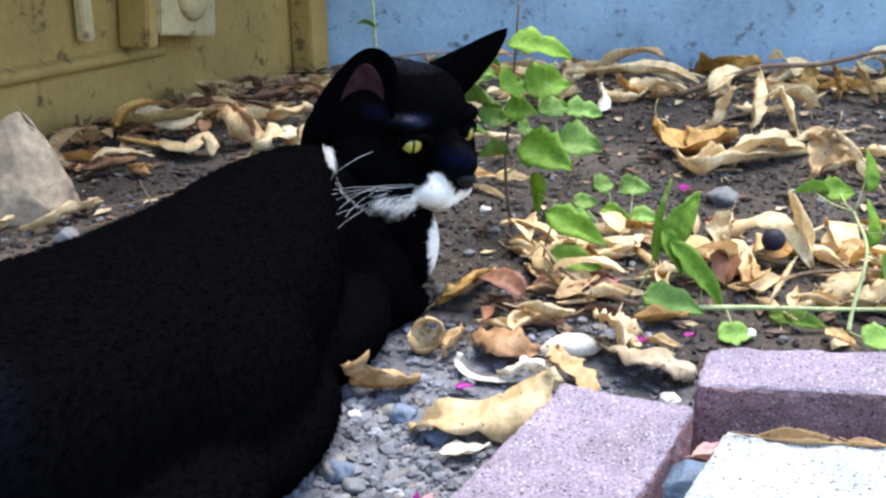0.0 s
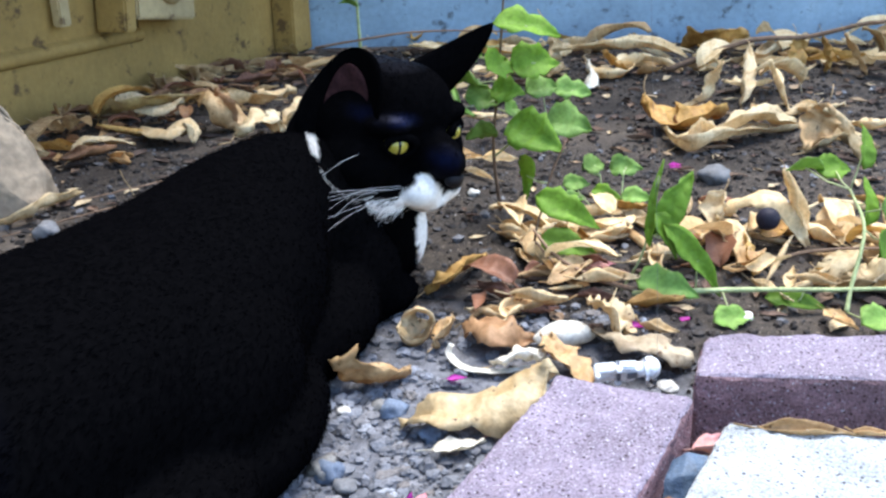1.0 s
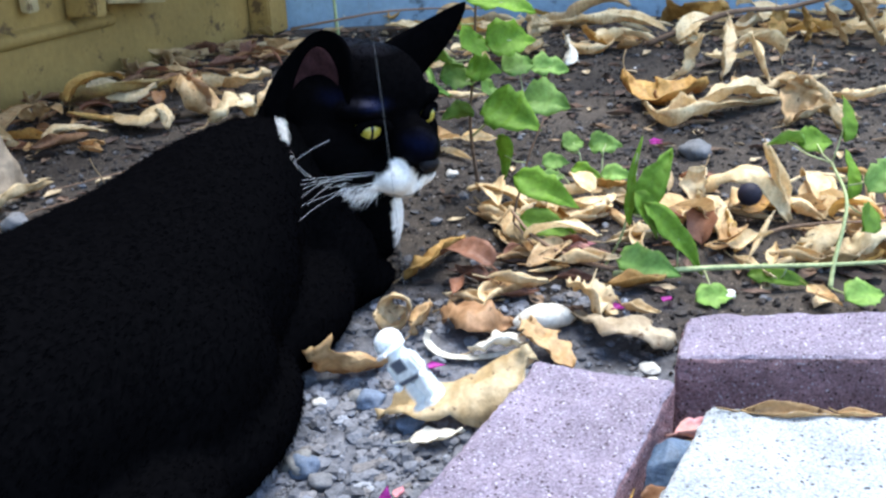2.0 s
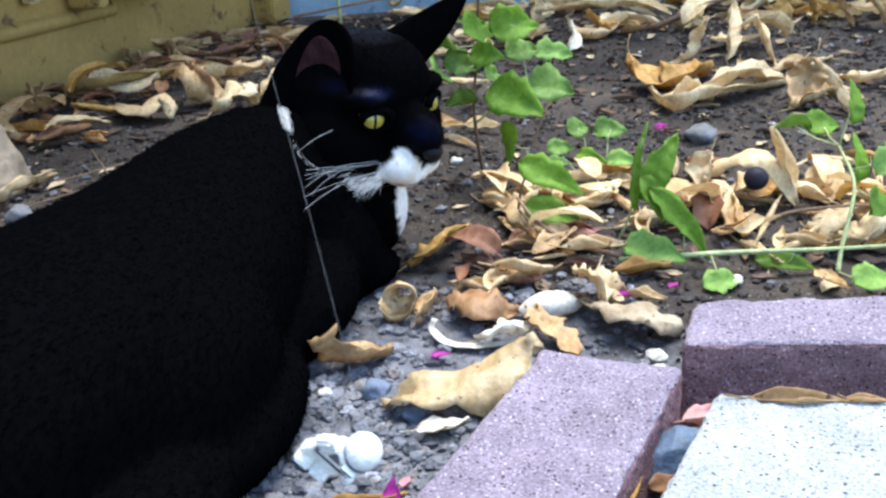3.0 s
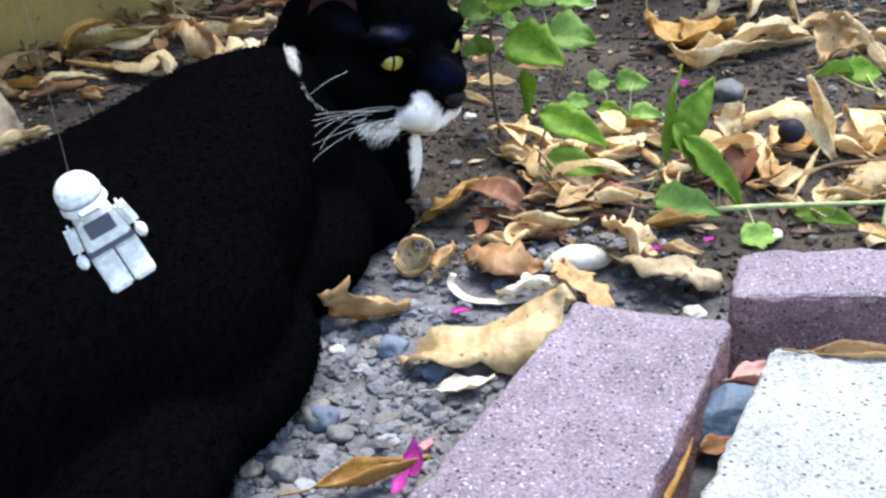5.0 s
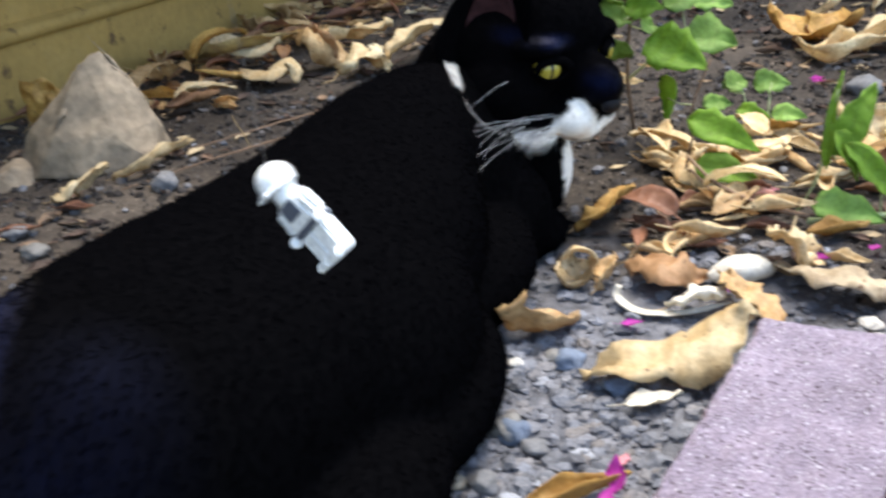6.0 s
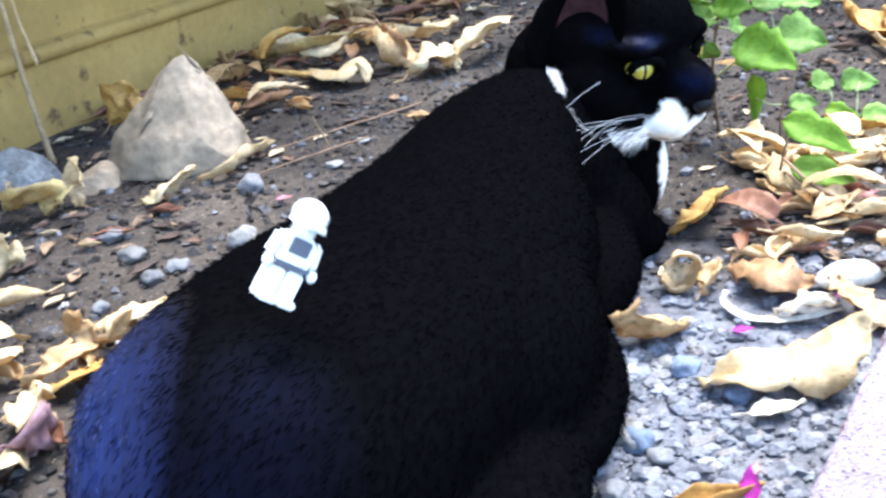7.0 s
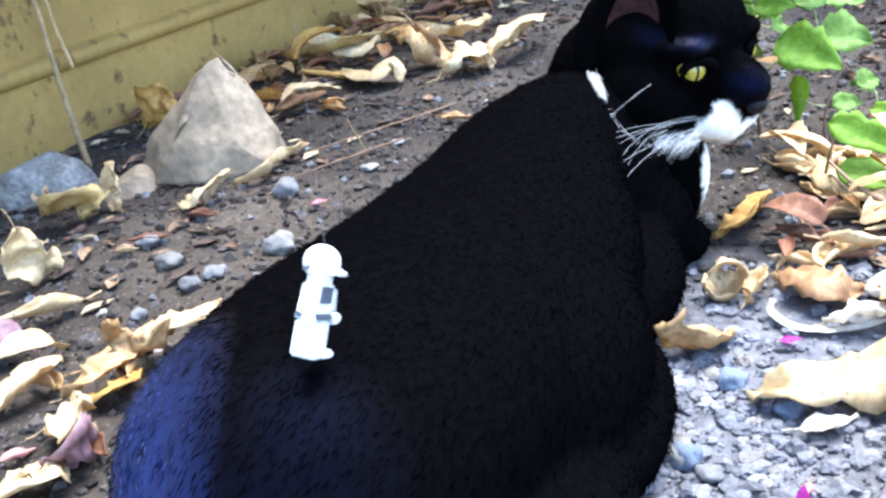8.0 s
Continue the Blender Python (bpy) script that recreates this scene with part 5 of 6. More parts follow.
def strewn(count, seed, spot, low, high, hues, bed=0.0):
    """More leaves of the same litter, thrown down at random over a stretch of ground; a share of them goes into the joined bed of leaves."""
    r = random.Random(seed)
    for _ in range(count):
        x, y = spot(r)
        kind = r.choice(("cup", "cup", "roll", "twist", "twist", "rag", "arch", "roll"))
        hue, z, yaw, length, width, tilt, roll = r.choice(hues), r.uniform(0.0, 0.02), r.uniform(0, 360), r.uniform(low, high), r.uniform(0.3, 0.6), r.uniform(-4, 18), r.uniform(-20, 20)
        chance = r.random()
        if math.hypot(x - 0.398, y - 1.0) < 0.050 or math.hypot(x + 0.56, y - 1.25) < 0.19 or (0.22 < x < 0.33 and y < 0.93) or (0.66 < x < 0.86 and 1.5 < y < 1.95):
            continue
        if chance >= bed:
            dry_leaf(kind, hue, x, y, z, yaw, length, width, tilt, roll)
            continue
        verts, faces = leaf_mesh(kind, 2000 + len(BED[0]))
        m = pose(x, y, gz(x, y) + 0.8 * z, roll, -tilt, yaw) @ Matrix.Diagonal((length * 1.12, length * width * 1.2, length * width * 1.3, 1))
        base = len(BED[0])
        BED[0].extend(m @ v for v in verts)
        BED[1].extend(tuple(base + k for k in f) for f in faces)
        BED[2].extend([BED_HUES.index(hue)] * len(faces))


def by_wall(r):
    p = along(r.uniform(0.25, 1.15), 0.03 + 0.26 * r.random() ** 1.4, 0)
    return p.x, p.y


strewn(95, 1, lambda r: (r.uniform(0.13, 0.66), r.gauss(0.98, 0.07)), 0.035, 0.075, ("cream", "pale", "tan", "tan", "red", "ochre", "pale", "cream"), 0.6)
strewn(26, 2, lambda r: (r.gauss(0.43, 0.08), r.gauss(1.09, 0.05)), 0.045, 0.085, ("cream", "cream", "pale", "cream", "ochre"), 0.35)
strewn(34, 3, lambda r: (r.uniform(0.40, 1.25), r.uniform(1.38, 2.3)), 0.06, 0.13, ("cream", "pale", "tan", "ochre", "cream", "brown", "pale"), 0.75)
strewn(60, 4, lambda r: (r.uniform(-0.25, 1.25), 2.58 - 0.45 * r.random() ** 1.5), 0.07, 0.15, ("cream", "cream", "pale", "tan", "ochre"), 0.8)
# brown litter by the wall, hues taken darker still for the shade there
strewn(62, 5, by_wall, 0.06, 0.13, ("tan", "pale", "tan", "tan", "brown", "ochre", "brown", "red"), 0.5)
strewn(90, 12, by_wall, 0.025, 0.06, ("brown", "red", "brown", "tan", "brown"), 0.9)
strewn(10, 6, lambda r: (r.uniform(-0.62, -0.40), r.uniform(0.56, 0.80)), 0.04, 0.075, ("cream", "pale", "tan", "mauve", "red"))
strewn(14, 8, lambda r: (r.uniform(-0.72, -0.45), r.uniform(1.02, 1.30)), 0.03, 0.06, ("pale", "tan", "brown", "red"))
strewn(16, 9, lambda r: (r.uniform(0.02, 0.20), r.uniform(1.3, 2.2)), 0.05, 0.1, ("cream", "pale", "tan"), 0.7)
strewn(16, 11, lambda r: (r.uniform(0.09, 0.27), r.uniform(0.835, 0.905)), 0.03, 0.055, ("red", "tan", "mauve", "pale", "cream", "brown"), 0.2)

bed = pydata("leaf_bed", BED[0], BED[1])
for hue in BED_HUES:
    bed.materials.append(LEAF[hue])
bed.polygons.foreach_set("material_index", BED[2])
tagged(linked("leaf_bed", bed, None), "bed of curled cream and tan dry leaves", "dry leaves", kind="stuff")


# ---- green plants ----
def green_blade(name, mat, plant, at, size, width, yaw, pitch, roll=0, fold=0.35, pointed=0.6):
    """A fresh leaf with a folded midrib, a point and a lightly waved rim; its base at the stem."""
    nu, nv = 13, 7
    verts = []
    seed = at[0] * 71 + at[2] * 53
    for i in range(nu):
        u = i / (nu - 1)
        half = width / 2 * (math.sin(math.pi * u ** pointed) ** 0.8) + 0.0004
        for j in range(nv):
            v = 2 * j / (nv - 1) - 1
            jag = 0.9 + (0.30 * noise.noise(Vector((u * 9, math.copysign(2, v), seed))) + 0.16 * noise.noise(Vector((u * 24, math.copysign(2, v), seed)))) * abs(v)
            verts.append(Vector((u * size - size / 2, half * v * jag, abs(half * v) * fold - 0.30 * size * (u - 0.4) ** 2 + 0.14 * width * noise.noise(Vector((u * 4, v * 2, seed))))))
    me = pydata(name, verts, grid_faces(nu, nv))
    b = part(name, me, mat, plant)
    sol = b.modifiers.new("thickness", "SOLIDIFY")
    sol.thickness = 0.0004
    b.matrix_local = pose(*at, roll, -pitch, yaw)
    return b


def plant_with(label, name, base, stems, leaves):
    """stems: lines of points with a radius; leaves: (place, length, width, yaw, pitch, roll, light)."""
    plant = new(name)
    plant.location = base
    tagged(plant, label, "plant", "green weeds")
    o = Vector(base)
    for pts, r, mat in stems:
        bm = bmesh.new()
        line = curve_points([Vector(p) - o for p in pts], 8)
        tube(bm, line, [r * (1 - 0.5 * i / len(line)) for i in range(len(line))], 6)
        part("stem", bm, mat, plant)
    for p, ln, w, yaw, pitch, roll, light in leaves:
        at = Vector(p) - o
        green_blade("leaf", GREEN_LIGHT if light else GREEN, plant, at, ln, w, yaw, pitch, roll)
        near = min((q for pts, r, mat in stems for q in curve_points(pts, 8)), key=lambda q: (q - Vector(p)).length)
        bm = bmesh.new()
        tube(bm, [near - o, at * 0.5 + (near - o) * 0.5 - Vector((0, 0, 0.003)), at], 0.0008, 5)
        part("petiole", bm, STEM, plant)


plant_with("tall green weed with rounded leaves in dry litter", "weed", (0.120, 1.17, gz(0.12, 1.17)), [
    ([(0.120, 1.17, 0.0), (0.112, 1.165, 0.08), (0.118, 1.155, 0.16), (0.125, 1.15, 0.27)], 0.0024, TWIG),
    ([(0.114, 1.165, 0.07), (0.145, 1.14, 0.10), (0.185, 1.14, 0.11)], 0.0014, STEM),
    ([(0.175, 1.10, 0.0), (0.170, 1.09, 0.05), (0.190, 1.10, 0.10)], 0.0018, TWIG),
], [
    ((0.150, 1.14, 0.222), 0.078, 0.045, 5, -10, 35, 0), ((0.160, 1.15, 0.180), 0.060, 0.048, 15, 0, 55, 0), ((0.118, 1.13, 0.184), 0.045, 0.040, 60, 10, 50, 0),
    ((0.080, 1.14, 0.165), 0.060, 0.050, 120, 0, 40, 1), ((0.075, 1.13, 0.135), 0.050, 0.045, 80, -20, 50, 1), ((0.206, 1.19, 0.141), 0.048, 0.036, 10, -5, 40, 1), ((0.157, 1.11, 0.106), 0.072, 0.055, -30, -20, 50, 0),
    ((0.197, 1.14, 0.112), 0.055, 0.050, -10, -10, 50, 1), ((0.098, 1.14, 0.102), 0.038, 0.034, 170, -10, 50, 1), ((0.148, 1.11, 0.060), 0.060, 0.020, 80, -70, 10, 0), ((0.092, 1.15, 0.205), 0.030, 0.024, 150, 10, 40, 1), ((0.086, 1.16, 0.190), 0.042, 0.036, 40, 0, 45, 1), ((0.100, 1.15, 0.140), 0.044, 0.038, 20, -10, 50, 1), ((0.128, 1.14, 0.150), 0.040, 0.036, -20, 0, 50, 0), ((0.168, 1.16, 0.150), 0.042, 0.036, 25, 5, 45, 1), ((0.135, 1.15, 0.128), 0.030, 0.028, 60, 0, 50, 1),
])
plant_with("low weed with pointed leaves beside the litter", "weed", (0.150, 0.99, gz(0.15, 0.99)), [
    ([(0.148, 0.99, 0.0), (0.152, 0.985, 0.04), (0.165, 1.0, 0.075)], 0.0017, TWIG),
], [((0.182, 0.975, 0.060), 0.072, 0.034, -22, -22, 50, 0), ((0.182, 0.955, 0.030), 0.060, 0.030, -15, -14, 45, 0)])
plant_with("cluster of small light green seedlings on bare earth", "weed", (0.245, 1.17, gz(0.245, 1.17)), [
    ([(0.245, 1.17, 0.0), (0.240, 1.18, 0.04)], 0.0012, STEM), ([(0.262, 1.16, 0.0), (0.268, 1.18, 0.045)], 0.0012, STEM), ([(0.235, 1.15, 0.0), (0.215, 1.16, 0.022)], 0.0012, STEM),
], [((0.234, 1.19, 0.050), 0.032, 0.030, 30, 0, 45, 1), ((0.272, 1.19, 0.047), 0.040, 0.032, -10, 0, 50, 1), ((0.212, 1.18, 0.030), 0.034, 0.026, 10, 0, 40, 1), ((0.207, 1.16, 0.018), 0.032, 0.020, 20, 0, 35, 1), ((0.243, 1.14, 0.028), 0.038, 0.022, -30, -10, 40, 0), ((0.275, 1.12, 0.030), 0.036, 0.024, -10, -5, 40, 1), ((0.225, 1.2, 0.042), 0.024, 0.02, 100, 0, 40, 1)])
plant_with("vine with large pointed leaves creeping over litter", "vine", (0.232, 0.89, gz(0.232, 0.89)), [
    ([(0.231, 0.868, 0.013), (0.322, 0.862, 0.018), (0.425, 0.862, 0.017), (0.56, 0.862, 0.020)], 0.0030, STEM),
    ([(0.231, 0.866, 0.018), (0.195, 0.880, 0.026), (0.165, 0.915, 0.034), (0.147, 0.960, 0.045)], 0.0026, TWIG),
    ([(0.225, 0.892, 0.006), (0.243, 0.885, 0.05), (0.252, 0.88, 0.12)], 0.0014, STEM),
    ([(0.160, 1.0, 0.004), (0.150, 0.965, 0.03), (0.165, 0.93, 0.02)], 0.0016, TWIG),
    ([(0.418, 0.85, 0.0), (0.424, 0.862, 0.018), (0.441, 0.89, 0.064), (0.440, 0.93, 0.09)], 0.0024, STEM),
], [
    ((0.266, 0.88, 0.094), 0.066, 0.030, 10, 58, 70, 0), ((0.248, 0.878, 0.094), 0.080, 0.010, 30, 84, 20, 0), ((0.288, 0.868, 0.044), 0.094, 0.024, 5, -50, 60, 0), ((0.262, 0.872, 0.066), 0.05, 0.026, 0, -62, 50, 0),
    ((0.262, 0.862, 0.022), 0.058, 0.034, -15, -10, 45, 1), ((0.378, 0.862, 0.006), 0.056, 0.022, -8, -8, 35, 0), ((0.312, 0.822, 0.008), 0.040, 0.026, 20, 0, 30, 1),
    ((0.417, 0.99, 0.096), 0.036, 0.030, 170, 0, 40, 1), ((0.446, 0.99, 0.094), 0.036, 0.032, 10, 0, 45, 0), ((0.455, 0.945, 0.128), 0.045, 0.022, 80, 60, 40, 0), ((0.452, 0.915, 0.084), 0.048, 0.020, 80, 55, 40, 0), ((0.464, 0.895, 0.05), 0.045, 0.028, 60, 20, 50, 0), ((0.43, 0.805, 0.012), 0.04, 0.03, 20, 0, 30, 1), ((0.475, 0.90, 0.088), 0.05, 0.03, 40, 30, 40, 1),
])
plant_with("thin green stem against the blue wall", "weed", (-0.193, 2.5, gz(-0.193, 2.5)), [
    ([(-0.193, 2.5, 0.0), (-0.196, 2.5, 0.10), (-0.205, 2.5, 0.32)], 0.005, STEM)], [((-0.215, 2.5, 0.13), 0.06, 0.03, 150, 10, 40, 1)])


# ---- twigs ----
def twig(points, r, mat, label, name="twig"):
    bm = bmesh.new()
    line = curve_points(points, 10)
    line = [p + 0.0012 * Vector((noise.noise(p * 90), noise.noise(p * 90 + Vector((5, 0, 0))), noise.noise(p * 90 + Vector((9, 0, 0))))) for p in line]
    tube(bm, line, [r * (1 - 0.55 * i / len(line)) for i in range(len(line))], 6)
    tagged(linked(name, bm, mat), label, "twig", "dry twigs")


twig([(0.50, 2.14, 0.008), (0.66, 2.11, 0.070), (0.776, 2.11, 0.076), (0.887, 2.09, 0.103), (0.98, 2.09, 0.116), (1.5, 2.2, 0.2)], 0.007, TWIG, "dark dead branch with hanging leaves by the wall")
twig([(0.10, 0.96, 0.006), (0.115, 0.91, 0.012), (0.12, 0.86, 0.004)], 0.0012, TWIG, "short bent brown twig on the earth")
twig([(0.36, 0.93, 0.018), (0.44, 0.95, 0.024), (0.60, 0.955, 0.02)], 0.0022, TWIG, "thin brown twig lying on dry leaves")
twig([(-0.30, 1.26, 0.004), (-0.36, 1.17, 0.010), (-0.45, 1.08, 0.006)], 0.0016, TWIG, "thin crooked twig on the earth")
twig([(-0.34, 1.22, 0.004), (-0.352, 1.205, 0.05)], 0.0012, STALK, "straw stub standing in the earth")
twig([(-0.25, 1.40, 0.005), (-0.33, 1.30, 0.009), (-0.42, 1.22, 0.006)], 0.0016, TWIG, "thin crooked twig on the earth")
twig([(-0.726, 1.25, 0.0), (-0.733, 1.25, 0.09), (-0.737, 1.25, 0.22), (-0.745, 1.25, 0.5)], 0.0050, STALK, "dry straw-coloured stalk leaning on the yellow wall", "stalk")
twig([along(0.145, 0.03, 0.11), along(0.14, 0.02, 0.2), along(0.13, 0.02, 0.45)], 0.003, STALK, "thin dry stalk hanging by the wall", "stalk")
twig([(-0.30, 2.45, 0.03), (-0.05, 2.48, 0.06), (0.2, 2.52, 0.05)], 0.004, TWIG, "reddish twig along the foot of the wall")

for hue, path, width in (
    ("ochre", [(0.762, 2.12, 0.078), (0.758, 2.10, 0.045), (0.750, 2.09, 0.012)], 0.050),
    ("ochre", [(0.812, 2.11, 0.078), (0.820, 2.10, 0.040), (0.818, 2.09, 0.008)], 0.044),
    ("tan", [(0.850, 2.09, 0.085), (0.868, 2.08, 0.045), (0.888, 2.05, 0.006)], 0.036),
    ("pale", [(0.880, 2.08, 0.095), (0.905, 2.06, 0.080), (0.925, 2.04, 0.040), (0.950, 2.02, 0.008)], 0.050),
    ("tan", [(0.930, 2.08, 0.100), (0.922, 2.07, 0.075), (0.912, 2.06, 0.050)], 0.060),
    ("tan", [(1.000, 2.08, 0.112), (1.010, 2.07, 0.070), (1.030, 2.05, 0.020)], 0.060),
):
    ribbon_leaf(hue, path, width, 0.9, (15, 35), (0.1, 0.1), "hanging_leaf", True)

bm = bmesh.new()
ellipsoid(bm, (0, 0, 0.012), (0.0125, 0.0125, 0.0120), seg=20)
berry = linked("berry", bm, BERRY)
berry.matrix_world = pose(0.392, 1.012, 0.024)
tagged(berry, "round black berry under a dry leaf", "berry")

wedge = rock(STONE["slate"], 0.213, 0.553, 25, 0.030, FLATTISH, 21, "angular blue-grey stone wedged between brick and paver")
wedge.name, wedge["category"] = "stone", "stone"
wedge.location.z += 0.014


# ---- loose ground cover ----
def scatter_mesh(name, mat, label, items, shape):
    """Many small pieces in one mesh: items are (x, y, size, turn, squash)."""
    verts, faces = [], []
    for n, (x, y, s, a, q) in enumerate(items):
        vs, fs = shape(n)
        base = len(verts)
        ca, sa = math.cos(a), math.sin(a)
        h = gz(x, y)
        for v in vs:
            verts.append((x + s * (ca * v[0] - sa * v[1]), y + s * (sa * v[0] + ca * v[1]), h + s * q * v[2]))
        faces += [tuple(base + i for i in f) for f in fs]
    ob = linked(name, pydata(name, verts, faces), mat, smooth=False)
    return tagged(ob, label, name.replace("_", " "), kind="stuff")


def stone_shapes(count, sub, sharp):
    out = []
    for k in range(count):
        b = stone_bm(200 + k, 1.0, 1.0, sub, sharp)
        b.verts.index_update()
        out.append(([(v.co.x, v.co.y, v.co.z - 0.08) for v in b.verts], [tuple(v.index for v in f.verts) for f in b.faces]))
        b.free()
    return out


rng = random.Random(11)
big, small = stone_shapes(14, 2, 0.55), stone_shapes(14, 1, 0.9)


def in_brick(x, y):
    return (x > 0.06 and y < 0.62 and x > 0.06 + (y - 0.44) * 0.5 - 0.01) or (x > 0.21 and y < 0.67)


stones = []
while len(stones) < 5000:
    x, y = rng.uniform(-0.14, 0.24), rng.uniform(0.40, 0.86)
    if not in_brick(x, y) and rng.random() < (1.0 if y < 0.70 else 0.35):
        stones.append((x, y, 0.0018 + 0.0135 * rng.random() ** 5.5, rng.uniform(0, 6.3), rng.uniform(0.4, 0.75)))
scatter_mesh("gravel", GRAVEL, "blue-grey crushed gravel beside the cat", stones, lambda n: big[n % 14])
crumbs = []
while len(crumbs) < 26000:
    x, y = rng.uniform(-0.9, 0.9), rng.uniform(0.38, 2.55)
    if x < -0.853 + (y - 1.241) * 0.311 + 0.02 or in_brick(x, y):
        continue
    if -0.14 < x < 0.22 and y < 0.80:
        continue
    if rng.random() < (0.8 if y < 1.5 else 0.45):
        crumbs.append((x, y, 0.0018 + 0.012 * rng.random() ** 4.0, rng.uniform(0, 6.3), rng.uniform(0.5, 0.9)))
scatter_mesh("grit", GRIT, "scattered grit and small stones on the earth", crumbs, lambda n: small[n % 14])

FLAKES = []
for k in range(12):
    vs, fs = leaf_mesh(("cup", "twist", "rag", "cup")[k % 4], 300 + k)
    keep = [i * 9 + j for i in range(0, 17, 4) for j in range(0, 9, 2)]
    FLAKES.append(([(vs[i].x, vs[i].y * 0.6, vs[i].z * 0.7) for i in keep], grid_faces(5, 5)))
bits = []
while len(bits) < 1500:
    if rng.random() < 0.6:
        x, y = rng.uniform(0.06, 1.3), 0.80 + 1.75 * rng.random() ** 1.2
        if 0.08 < x < 0.32 and 1.15 < y < 1.7 and rng.random() < 0.75:
            continue
    else:
        y = rng.uniform(0.6, 2.6)
        x = -0.853 + (y - 1.241) * 0.311 + 0.03 + 0.5 * rng.random() ** 1.6
    if not in_brick(x, y):
        bits.append((x, y, rng.uniform(0.010, 0.042) * (0.7 + 0.25 * y), rng.uniform(0, 6.3), rng.uniform(0.5, 1.0)))
scatter_mesh("leaf_litter", LITTER, "broken brown leaf litter", bits, lambda n: FLAKES[n % 12])


# ---- what moves ----
TOY = [
    (0, pose(0.152, 0.664, 0.011, 86, 68, 90)),
    (0.5, pose(0.155, 0.661, 0.013, 87, 69, 90)),
    (0.7, pose(0.147, 0.656, 0.034, 88, 69, 91)),
    (0.8, pose(0.148, 0.660, 0.036, 88, 69, 91)),
    (0.9, pose(0.168, 0.660, 0.036, 85, 59, 89)),
    (1.0, pose(0.172, 0.664, 0.036, 81, 49, 82)),
    (1.2, pose(0.170, 0.670, 0.032, 74, 47, 75)),
    (1.3, pose(0.181, 0.663, 0.033, 41, 57, 45)),
    (1.4, pose(0.180, 0.650, 0.030, 6, 20, 15)),
    (1.5, pose(0.167, 0.653, 0.044, -12, -34, 28)),
    (1.6, pose(0.155, 0.639, 0.067, -30, -58, 36)),
    (1.7, pose(0.127, 0.612, 0.086, -3, -75, -1)),
    (2.2, pose(0.066, 0.466, 0.091, -2, 1, -39)),
    (2.5, pose(0.037, 0.448, 0.090, -19, 45, -53)),
    (2.8, pose(0.034, 0.435, 0.096, 27, 63, -9)),
    (3.0, pose(0.028, 0.429, 0.109, 43, 52, 5)),
    (3.2, pose(0.018, 0.429, 0.113, 43, 54, 5)),
    (3.4, pose(0.017, 0.422, 0.096, 37, 69, 25)),
    (3.5, pose(0.013, 0.415, 0.095, 42, 76, 43)),
    (3.6, pose(0.013, 0.412, 0.085, 22, 71, 32)),
    (3.8, pose(0.010, 0.416, 0.084, -55, 39, -52)),
    (4.0, pose(0.001, 0.412, 0.105, -50, 30, -49)),
    (4.2, pose(-0.009, 0.393, 0.104, -39, 1, -55)),
    (4.5, pose(-0.020, 0.411, 0.131, -5, 6, -21)),
    (5.0, pose(-0.043, 0.439, 0.165, 10, -20, 29)),
    (5.3, pose(-0.050, 0.444, 0.183, -11, -44, 66)),
    (5.5, pose(-0.073, 0.429, 0.207, -95, -47, 97)),
    (5.7, pose(-0.071, 0.433, 0.201, -69, -50, 72)),
    (5.8, pose(-0.056, 0.463, 0.190, -64, -53, 67)),
    (6.0, pose(-0.059, 0.440, 0.188, 13, -40, -40)),
    (6.1, pose(-0.093, 0.438, 0.186, -4, -25, -50)),
    (6.2, pose(-0.133, 0.434, 0.187, -12, -21, -67)),
    (6.4, pose(-0.169, 0.418, 0.182, -17, -21, -77)),
    (6.5, pose(-0.166, 0.420, 0.177, -41, -4, -58)),
    (6.7, pose(-0.137, 0.444, 0.160, -25, 53, -6)),
    (6.9, pose(-0.147, 0.447, 0.171, -22, 48, 1)),
    (7.0, pose(-0.163, 0.446, 0.179, 2, 40, 43)),
    (7.2, pose(-0.151, 0.453, 0.167, -23, -16, 11)),
    (7.5, pose(-0.153, 0.458, 0.159, -24, 7, 8)),
    (7.7, pose(-0.164, 0.454, 0.160, -29, 6, -19)),
    (7.85, pose(-0.165, 0.447, 0.163, -17, 24, 26)),
    (8.0, pose(-0.167, 0.441, 0.166, 8, 28, 80)),
]
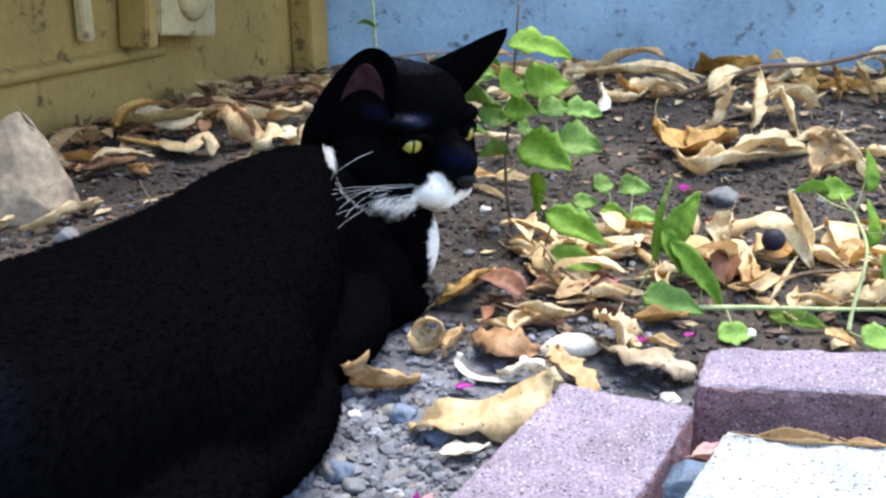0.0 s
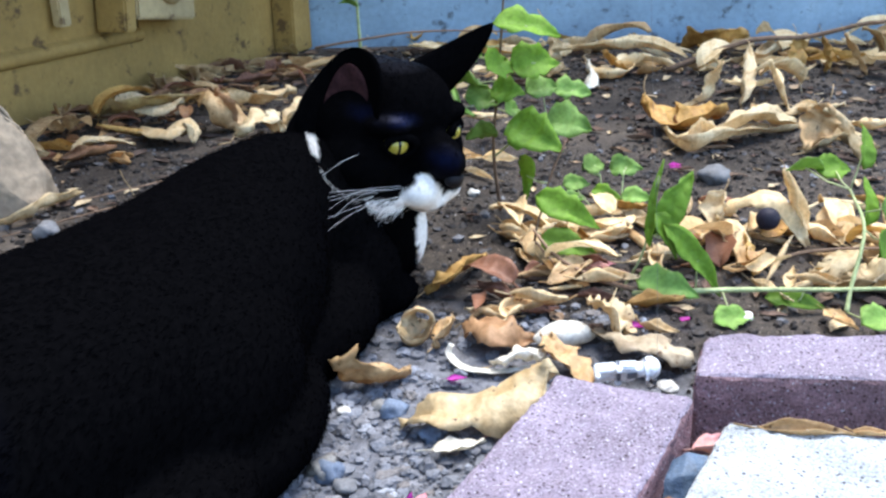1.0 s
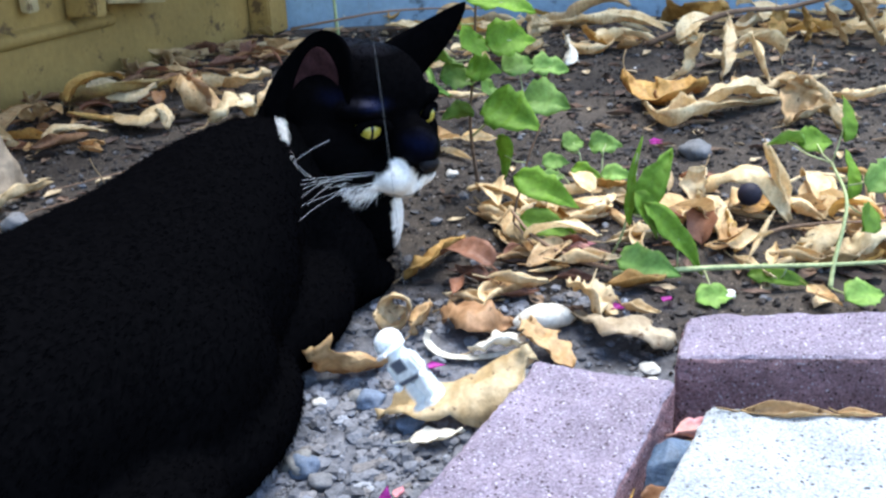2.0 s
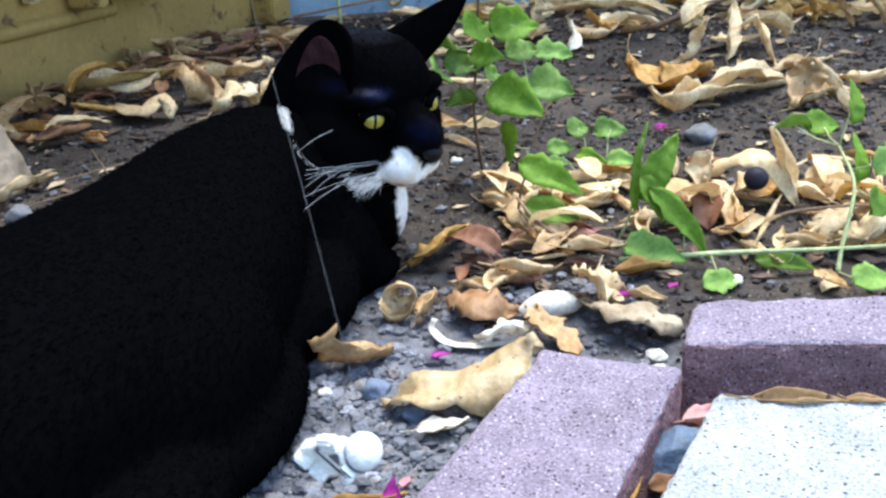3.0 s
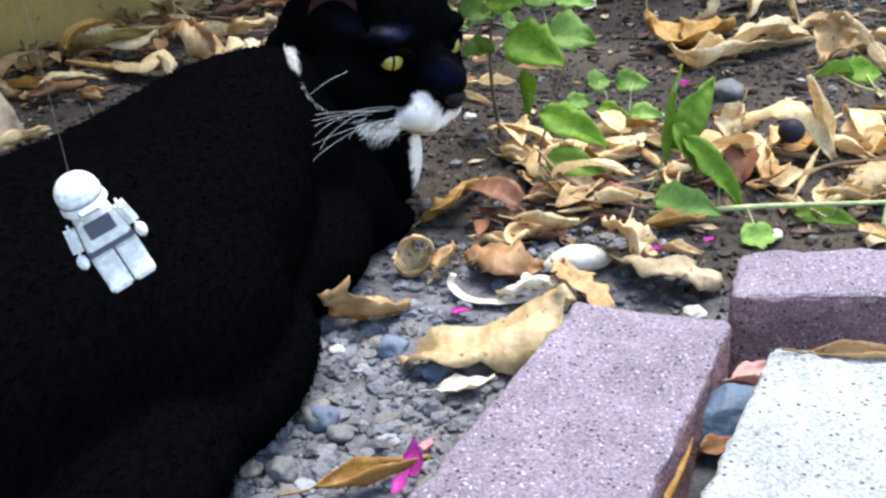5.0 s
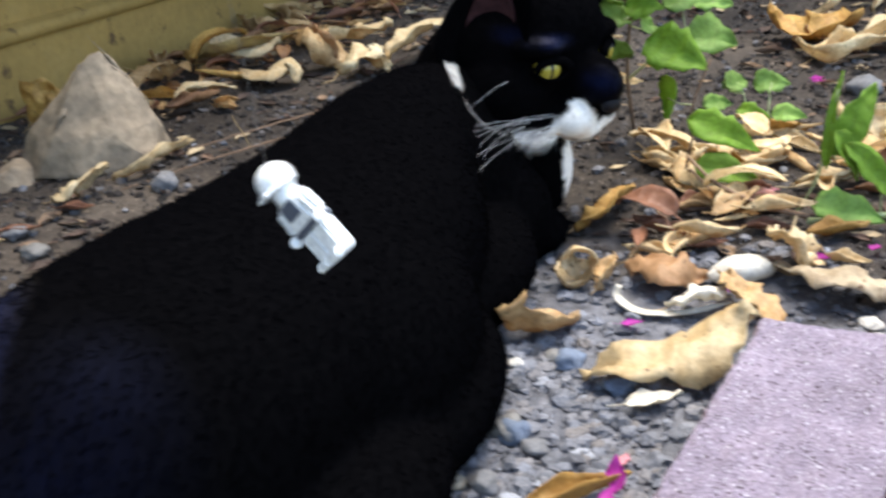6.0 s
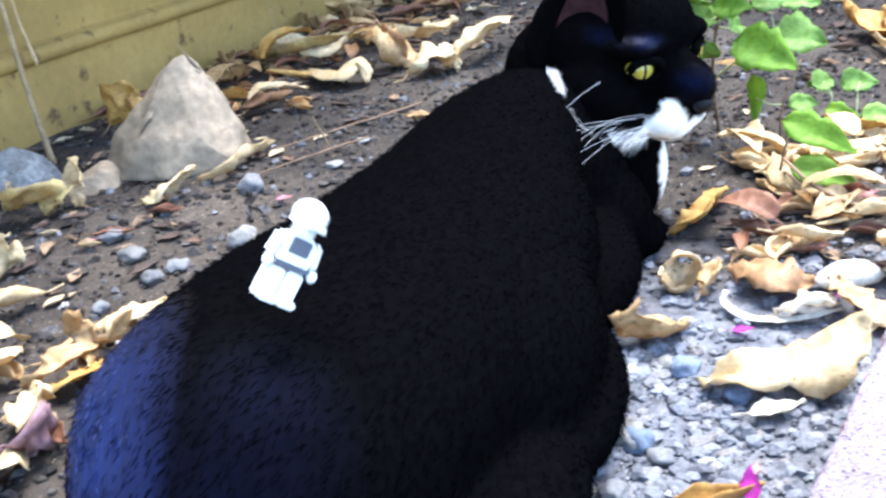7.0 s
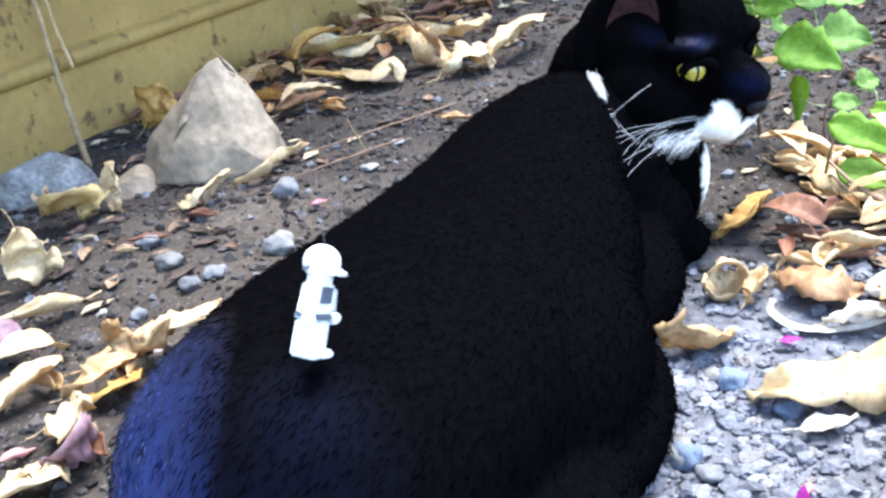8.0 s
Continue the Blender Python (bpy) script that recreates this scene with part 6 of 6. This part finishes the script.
THREAD = [
    (0, pose(0.196, 0.666, 0.013, 31.1, -8.6, -0.0)),
    (0.5, pose(0.199, 0.663, 0.013, 35.9, -5.1, -0.0)),
    (0.7, pose(0.191, 0.658, 0.034, 0.0, -3.4, -0.0)),
    (0.8, pose(0.192, 0.662, 0.036, 0.0, -3.4, -0.0)),
    (0.9, pose(0.212, 0.662, 0.038, 0.0, -3.4, -0.0)),
    (1.0, pose(0.216, 0.663, 0.041, 0.0, -3.4, -0.0)),
    (1.2, pose(0.214, 0.668, 0.040, 0.0, -3.4, -0.0)),
    (1.3, pose(0.221, 0.662, 0.051, 0.0, -3.4, -0.0)),
    (1.4, pose(0.195, 0.649, 0.071, 0.0, -3.4, -0.0)),
    (1.5, pose(0.141, 0.649, 0.080, 0.0, -3.4, -0.0)),
    (1.6, pose(0.116, 0.637, 0.088, 0.0, -3.4, -0.0)),
    (1.7, pose(0.084, 0.615, 0.098, 0.0, -3.4, -0.0)),
    (2.2, pose(0.068, 0.466, 0.135, 0.0, -3.4, -0.0)),
    (2.5, pose(0.066, 0.433, 0.119, 0.0, -3.4, -0.0)),
    (2.8, pose(0.065, 0.409, 0.114, -16.3, -13.0, -0.0)),
    (3.0, pose(0.056, 0.402, 0.129, -16.5, -12.0, -0.0)),
    (3.2, pose(0.047, 0.400, 0.132, -16.4, -9.4, -0.0)),
    (3.4, pose(0.058, 0.412, 0.109, -16.4, -13.3, -0.0)),
    (3.5, pose(0.057, 0.415, 0.102, -16.4, -13.2, -0.0)),
    (3.6, pose(0.054, 0.419, 0.099, -16.6, -13.5, -0.0)),
    (3.8, pose(0.049, 0.425, 0.104, -16.7, -13.7, -0.0)),
    (4.0, pose(0.033, 0.424, 0.125, -16.1, -15.1, -0.0)),
    (4.2, pose(0.014, 0.408, 0.139, -16.2, -11.6, -0.0)),
    (4.5, pose(-0.014, 0.413, 0.175, 0.0, -3.4, -0.0)),
    (5.0, pose(-0.052, 0.425, 0.205, 0.0, -3.4, -0.0)),
    (5.3, pose(-0.069, 0.420, 0.214, 0.0, -3.4, -0.0)),
    (5.5, pose(-0.117, 0.427, 0.205, 0.0, -3.4, -0.0)),
    (5.7, pose(-0.114, 0.434, 0.211, 0.0, -3.4, -0.0)),
    (5.8, pose(-0.098, 0.464, 0.202, 0.0, -3.4, -0.0)),
    (6.0, pose(-0.086, 0.450, 0.221, 0.0, -3.4, -0.0)),
    (6.1, pose(-0.103, 0.454, 0.226, 0.0, -3.4, -0.0)),
    (6.2, pose(-0.131, 0.452, 0.228, 0.0, -3.4, -0.0)),
    (6.4, pose(-0.160, 0.436, 0.221, 0.0, -3.4, -0.0)),
    (6.5, pose(-0.143, 0.438, 0.210, 0.0, -3.4, -0.0)),
    (6.7, pose(-0.103, 0.459, 0.184, 0.0, -3.4, -0.0)),
    (6.9, pose(-0.117, 0.464, 0.198, 0.0, -3.4, -0.0)),
    (7.0, pose(-0.141, 0.464, 0.213, 0.0, -3.4, -0.0)),
    (7.2, pose(-0.165, 0.468, 0.206, 0.0, -3.4, -0.0)),
    (7.5, pose(-0.151, 0.476, 0.199, 2.1, 25.4, 0.0)),
    (7.7, pose(-0.154, 0.473, 0.199, 10.4, 1.5, 0.0)),
    (7.85, pose(-0.155, 0.466, 0.202, 5.4, 2.2, 0.0)),
    (8.0, pose(-0.157, 0.460, 0.205, 1.3, 2.9, 0.0)),
]



def motions():
    head_rows = [(0.0, 0.011, 0.0, 0), (0.2, 0.006, 0.0, 0), (0.5, 0.0, 0.0, 0), (1.0, -0.003, 0.0, 0), (1.5, -0.004, 0.0, 0), (3.5, -0.006, 0.0, 0), (5.5, -0.006, 0.004, 0), (6.5, 0.002, 0.0, 0), (7.0, 0.002, -0.004, 0), (8.0, 0.003, 0.003, 0)]
    walk(head, [(t, pose(HEAD_AT.x + dx, HEAD_AT.y, HEAD_AT.z + dz, -10, 0, 230 + turn)) for t, dz, dx, turn in head_rows])
    walk(toy, TOY)
    walk(thread, THREAD)


motions()
